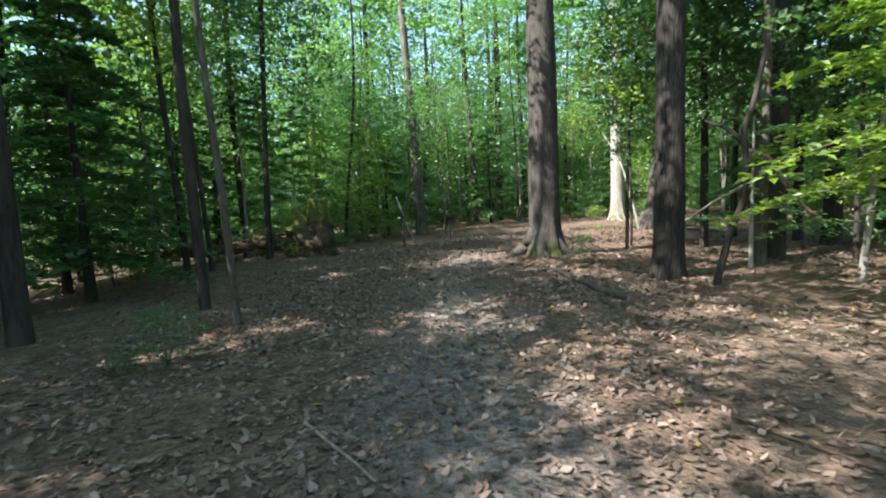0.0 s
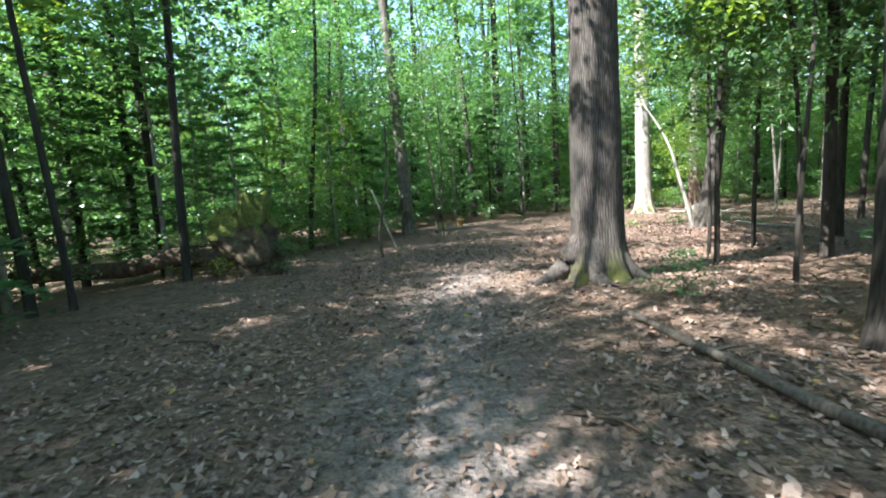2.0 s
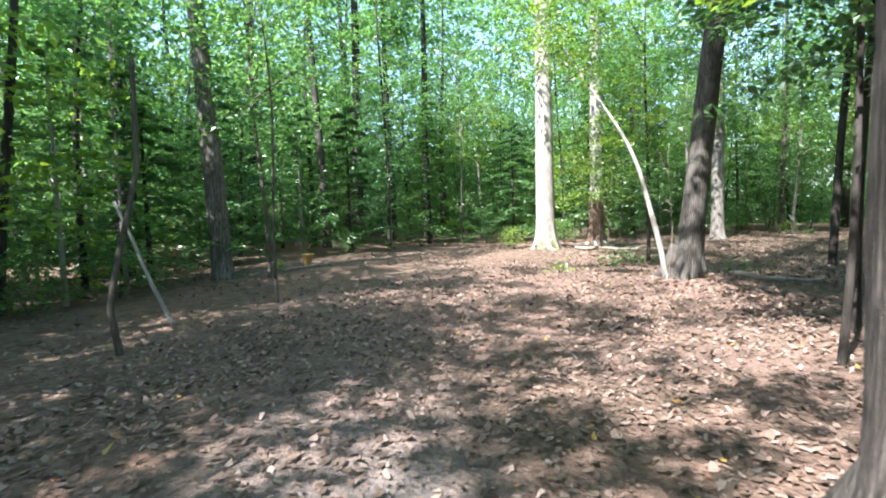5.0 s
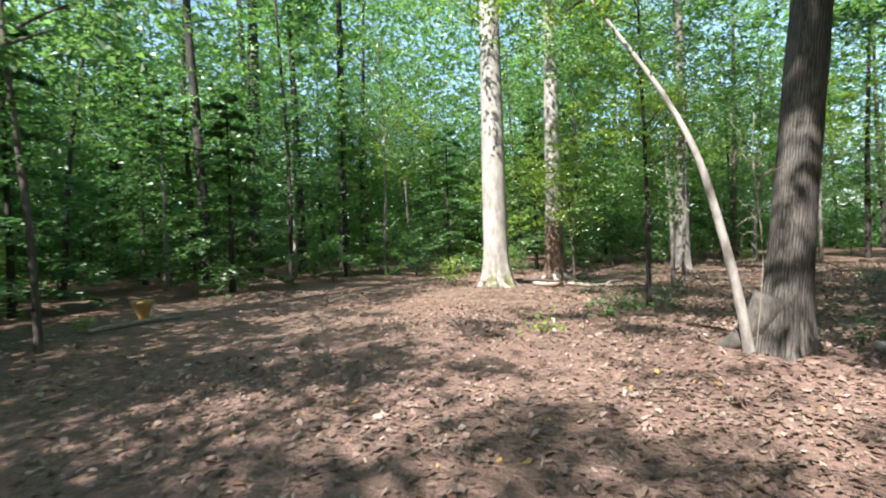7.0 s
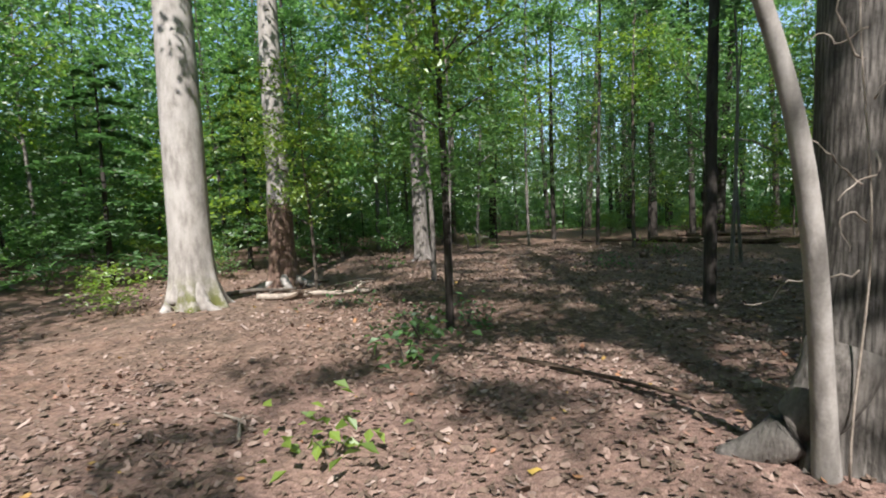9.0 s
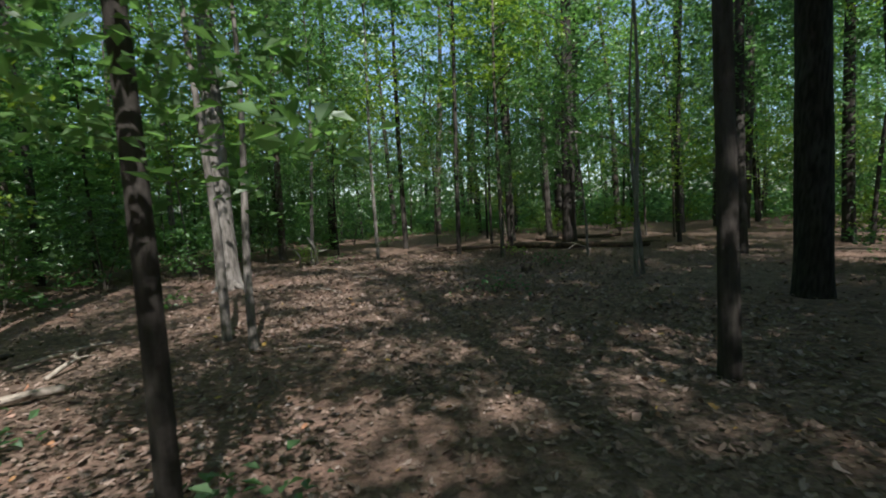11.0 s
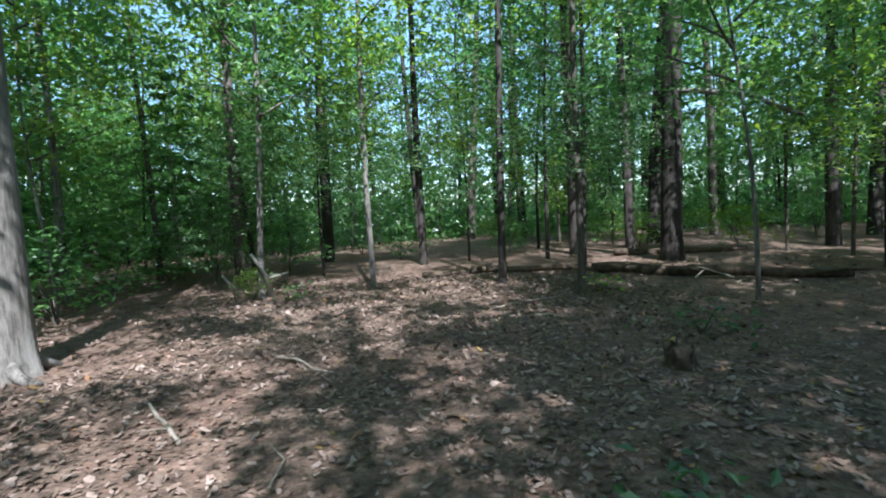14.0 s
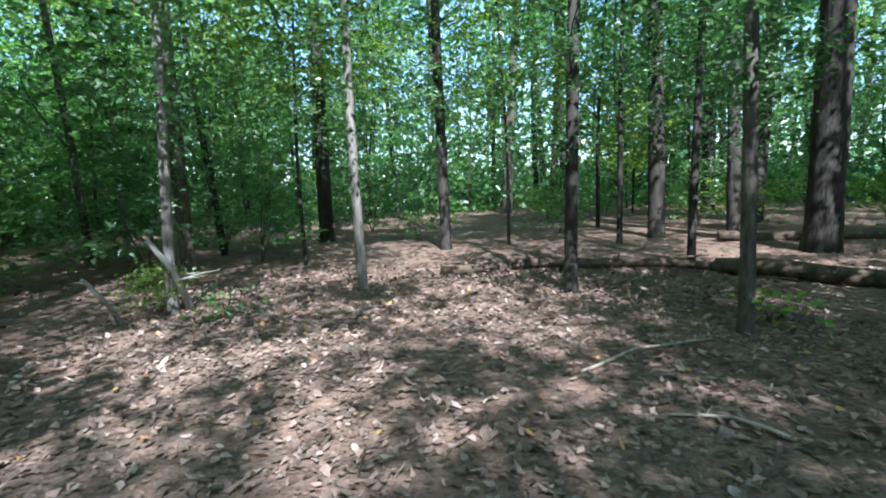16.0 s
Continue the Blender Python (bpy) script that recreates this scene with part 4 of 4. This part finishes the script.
for k, (x, y, a) in enumerate(((16.6, 22.4, 0.3), (19.6, 24.6, 2.0), (21.0, 20.9, 1.0), (14.6, 19.2, 2.6), (-1.6, 5.2, 0.6), (1.2, 6.8, 1.9), (0.8, 9.6, 0.2), (3.4, 17.9, 2.2), (6.2, 20.6, 0.9), (20.6, 22.9, 2.9), (13.0, 21.8, 1.5), (-2.3, 9.4, 2.5))):
    log([(x, y, 0.015), (x + 0.3 * math.cos(a), y + 0.3 * math.sin(a), 0.03), (x + 0.6 * math.cos(a + 0.3), y + 0.6 * math.sin(a + 0.3), 0.015)], 0.009 + 0.002 * (k % 3), (GREY_WOOD, ROT)[k % 2], ("thin grey twig in the litter", "thin dark twig in the litter")[k % 2], "stick", 60 + k, 2, category="stick", sides=6)


def root_plate(x, y):
    base = tagged(new("root_plate"), "mossy upturned root plate of a fallen tree", "root plate")
    base.location = (x, y, gz(x, y))
    nu, nv = 72, 44
    U, V = np.meshgrid(np.linspace(0, 2 * np.pi, nu, endpoint=False), np.linspace(0.02, np.pi - 0.02, nv))
    d = np.stack([np.sin(V) * np.cos(U), np.sin(V) * np.sin(U), np.cos(V)], -1)
    q = d.reshape(-1, 3)
    rough = np.array([noise.fractal(Vector(c) * 1.7, 0.9, 2.1, 5) for c in q.tolist()]).reshape(U.shape)
    grit = np.array([noise.noise(Vector(c) * 9) for c in q.tolist()]).reshape(U.shape)
    rr = 1 + 0.55 * rough + 0.10 * grit
    wide = (1.02 - 0.42 * d[..., 2])[..., None]
    shape = np.concatenate([wide * 0.68, wide * 0.45, np.full_like(wide, 0.86)], -1)
    P = d * rr[..., None] * shape + np.array([0, 0, 0.68])
    i, j = np.arange(nv - 1)[:, None] * nu, np.arange(nu)[None, :]
    f = np.stack([i + j, i + nu + j, i + nu + (j + 1) % nu, i + (j + 1) % nu], -1).reshape(-1, 4)
    part("earth", mesh_of("earth", P.reshape(-1, 3), f, EARTH), base)
    keep = ((d[..., 2] + 0.5 * rough + 0.3 * grit) > 0.25)
    M = (d * (rr + 0.035 + 0.03 * grit)[..., None] * shape + np.array([0, 0, 0.68])).reshape(-1, 3)
    part("moss_cushion", mesh_of("moss_cushion", M, f[keep.ravel()[f].all(1)], MOSS), base, "olive green moss")
    g = np.random.default_rng(5)
    for k in range(26):
        a, w = k * 0.245 + g.uniform(-0.2, 0.2), np.linspace(0, 1, 6)
        ln = g.uniform(0.5, 0.95)
        line = np.stack([np.cos(a) * ln * w * 0.95, -0.25 * w + 0.15 * np.sin(5 * w + k), 0.5 + np.sin(a) * ln * w * 0.9 - 0.2 * w * w], 1)
        line[:, 2] = np.maximum(line[:, 2], 0.0)
        part("root", mesh_of("root", *tube(line, 0.032 * (1 - 0.8 * w), 6, seed=k), ROT), base)


root_plate(-3.85, 14.7)
bush(-4.3, 14.35, 3, 0.45, 0.4, "olive green ferny plant by the root plate")
bush(-3.1, 14.5, 0, 0.4, 1.4, "low dark green plant by the root plate")
bush(-4.6, 15.3, 2, 0.7, 2.4, "green shrub behind the root plate")


def jagged_stump(x, y, r, h, mat, label, seed=0):
    base = tagged(new("stump"), label, "stump")
    base.location = (x, y, gz(x, y) - 0.03)
    v, f = tube(np.stack([np.zeros(8), np.zeros(8), np.linspace(0, h, 8)], 1), np.linspace(r, r * 0.8, 8), 18, 0.01, seed, 0.5, 5, 0.1)
    g = np.random.default_rng(seed)
    top = v[:, 2] > h * 0.9
    v[top, 2] += g.uniform(-0.55, 0.35, top.sum()) * h
    part("wood", mesh_of("wood", v, f, mat), base)
    for k in range(5):
        a, w = k * 1.3, np.linspace(0, 1, 5)
        part("splinter", mesh_of("splinter", *tube(np.stack([np.cos(a) * r * 0.8 * (1 + 0.4 * w), np.sin(a) * r * 0.8 * (1 + 0.4 * w), h * (0.5 + 0.8 * w)], 1), 0.025 * (1 - 0.9 * w), 5, seed=k), mat), base)


jagged_stump(19.1, 19.85, 0.13, 0.2, ROT, "dark rotten broken stump in the leaf litter", 3)


def cut_stump(x, y):
    base = tagged(new("cut_stump"), "tan cut stump with a flat wider top on the litter", "stump")
    base.location = (x, y, gz(x, y) - 0.02)
    zs = 1.2 * np.array([0, 0.05, 0.12, 0.2, 0.27, 0.31, 0.335])
    v, f = tube(np.stack([0.02 * zs, 0 * zs, zs], 1), 1.2 * np.array([0.1, 0.075, 0.08, 0.11, 0.15, 0.168, 0.162]), 16, 0.004, 2)
    part("body", mesh_of("body", v, f, CUT_WOOD), base)


cut_stump(1.08, 25.05)


# ---- far wood ----
def far_wood():
    g = np.random.default_rng(31)
    n = 24000
    a = np.where(g.uniform(size=n) < 0.9, g.uniform(-1.5, 2.55, n), g.uniform(0, 2 * np.pi, n))
    rad = g.uniform(33, 58, n)
    cx, cy = 11 + rad * np.cos(a), 18 + rad * np.sin(a)
    z = g.uniform(0, 1, n) ** 2.2 * 17
    thin = (np.cos(a - 0.05) > 0.72) & (z > 2.5) & (g.uniform(size=n) < 0.45)
    hole = (bumpy(a * 14, z * 0.8, 6, 1.0) > 0.35) & (z > 4.5)
    keep = ~(thin | (hole & (g.uniform(size=n) < 0.7)))
    c = np.stack([cx, cy, z], 1)[keep]
    pts = sprays(g, c, 0.75, 12, 0.3)
    tagged(new("far_foliage", mesh_of("far_foliage", *leaf_tips(pts, 0.29, g, 0.5), LEAF, False)), "green foliage of the far wood", "foliage", kind="stuff")
    m = 6000
    a, rad, z = np.where(g.uniform(size=m) < 0.85, g.uniform(-1.5, 2.55, m), g.uniform(0, 2 * np.pi, m)), g.uniform(60, 76, m), g.uniform(0, 1, m) ** 1.2 * 12
    keep = ~((np.cos(a - 0.05) > 0.72) & (z > 3) & (g.uniform(size=m) < 0.65))
    a, rad, z = a[keep], rad[keep], z[keep]
    back = np.stack([11 + rad * np.cos(a), 18 + rad * np.sin(a), z], 1)
    tagged(new("distant_foliage", mesh_of("distant_foliage", *leaf_cloud(sprays(g, back, 1.2, 6, 0.4), 0.75, g, 0.4), LEAF_DARK, False)), "dark green foliage at the end of the wood", "foliage", kind="stuff")
    q = 3600
    a, rad = g.uniform(-0.7, 2.5, q), g.uniform(25, 50, q)
    z = 8 + 19 * g.uniform(0, 1, q)
    open_sky = bumpy(a * 9, z * 0.45, 12, 1.0) > 0.42
    keep = ~(open_sky & (g.uniform(size=q) < 0.75)) & ((a > 0.85) | (g.uniform(size=q) < 0.3))
    top = np.stack([9 + rad * np.cos(a), 15 + rad * np.sin(a), z], 1)[keep]
    tagged(new("high_canopy", mesh_of("high_canopy", *leaf_tips(sprays(g, top, 1.1, 40, 0.3), 0.27, g, 0.5), LEAF, False)), "green crowns of the tall trees round the clearing", "foliage", kind="stuff")
    out = []
    for k in range(190):
        a, rad = g.uniform(0, 2 * np.pi), g.uniform(32, 62)
        x, y, h, r = 11 + rad * math.cos(a), 18 + rad * math.sin(a), g.uniform(10, 18), g.uniform(0.06, 0.24)
        u = np.linspace(0, 1, 6)
        out.append(tube(np.stack([x + 0.5 * np.sin(3 * u + k), y + 0.4 * np.cos(2 * u + k), -0.8 + h * u], 1), r * (1 - 0.6 * u), 6, cap=False))
    tagged(new("far_trunks", mesh_of("far_trunks", *join(out), BARK_DARK)), "dark trunks of the far wood", "trunks", kind="stuff")


far_wood()


# ---- leaf litter ----
def dry_leaves(n, half, seed, lo, hi, lift):
    """Curled six-point leaves strewn within half metres of the walk."""
    g = np.random.default_rng(seed)
    line = np.array(WALK_LINE + [(26, 24.5)], float)
    seg = np.linalg.norm(np.diff(line, axis=0), axis=1)
    s = g.uniform(0, seg.sum(), n)
    k = np.searchsorted(np.cumsum(seg), s)
    t = (s - np.concatenate([[0], np.cumsum(seg)])[k]) / seg[k]
    p = line[k] + (line[k + 1] - line[k]) * t[:, None]
    off = g.uniform(-1, 1, n) * half
    d = (line[k + 1] - line[k]) / seg[k][:, None]
    p = p + np.stack([-d[:, 1], d[:, 0]], 1) * off[:, None] + g.normal(0, 0.5, (n, 2))
    clump = bumpy(p[:, 0], p[:, 1], 8, 1.3)
    p = p[(clump + g.normal(0, 0.6, n)) > -0.55]
    calm = smooth_at(p[:, 0], p[:, 1], 5.0, 17.5, 4.0) + smooth_at(p[:, 0], p[:, 1], 8.5, 22.5, 3.5)
    p = p[g.uniform(size=len(p)) > 0.2 * np.clip(calm, 0, 1)]
    n = len(p)
    size = g.uniform(lo, hi, n)
    th = g.uniform(0, 2 * np.pi, n)
    ax = np.stack([np.cos(th), np.sin(th), g.normal(0, 0.3, n)], 1)
    sd = np.stack([-np.sin(th), np.cos(th), g.normal(0, 0.4, n)], 1)
    curl = g.uniform(-0.05, 0.42, n)
    c = np.stack([p[:, 0], p[:, 1], ground_z(p[:, 0], p[:, 1]) + g.uniform(0.004, lift, n) + 0.12 * size], 1)
    shape = [(-0.5, 0.0, 0.6), (-0.18, 0.3, 0.5), (0.2, 0.26, 0.4), (0.55, 0.0, 0.9), (0.15, -0.3, 0.5), (-0.22, -0.24, 0.4)]
    rows = []
    for u, w, q in shape:
        j = 1 + g.normal(0, 0.45, n)
        v = c + ax * (size * u * j)[:, None] + sd * (size * w * j)[:, None]
        v[:, 2] += size * curl * q
        rows.append(v)
    v = np.stack(rows, 1).reshape(-1, 3)
    o = np.arange(n)[:, None] * 6
    f = np.concatenate([o + np.array([0, 1, 4, 5]), o + np.array([1, 2, 3, 4])])
    return mesh_of("leaf_litter", v, f, DRY, False)


tagged(new("leaf_litter", dry_leaves(125000, 3.8, 71, 0.026, 0.066, 0.016)), "dry brown and tan fallen leaves strewn over the ground", "leaf litter", kind="stuff")
tagged(new("scattered_leaves", dry_leaves(50000, 9.5, 72, 0.035, 0.08, 0.016)), "dry brown fallen leaves strewn under the trees", "leaf litter", kind="stuff")
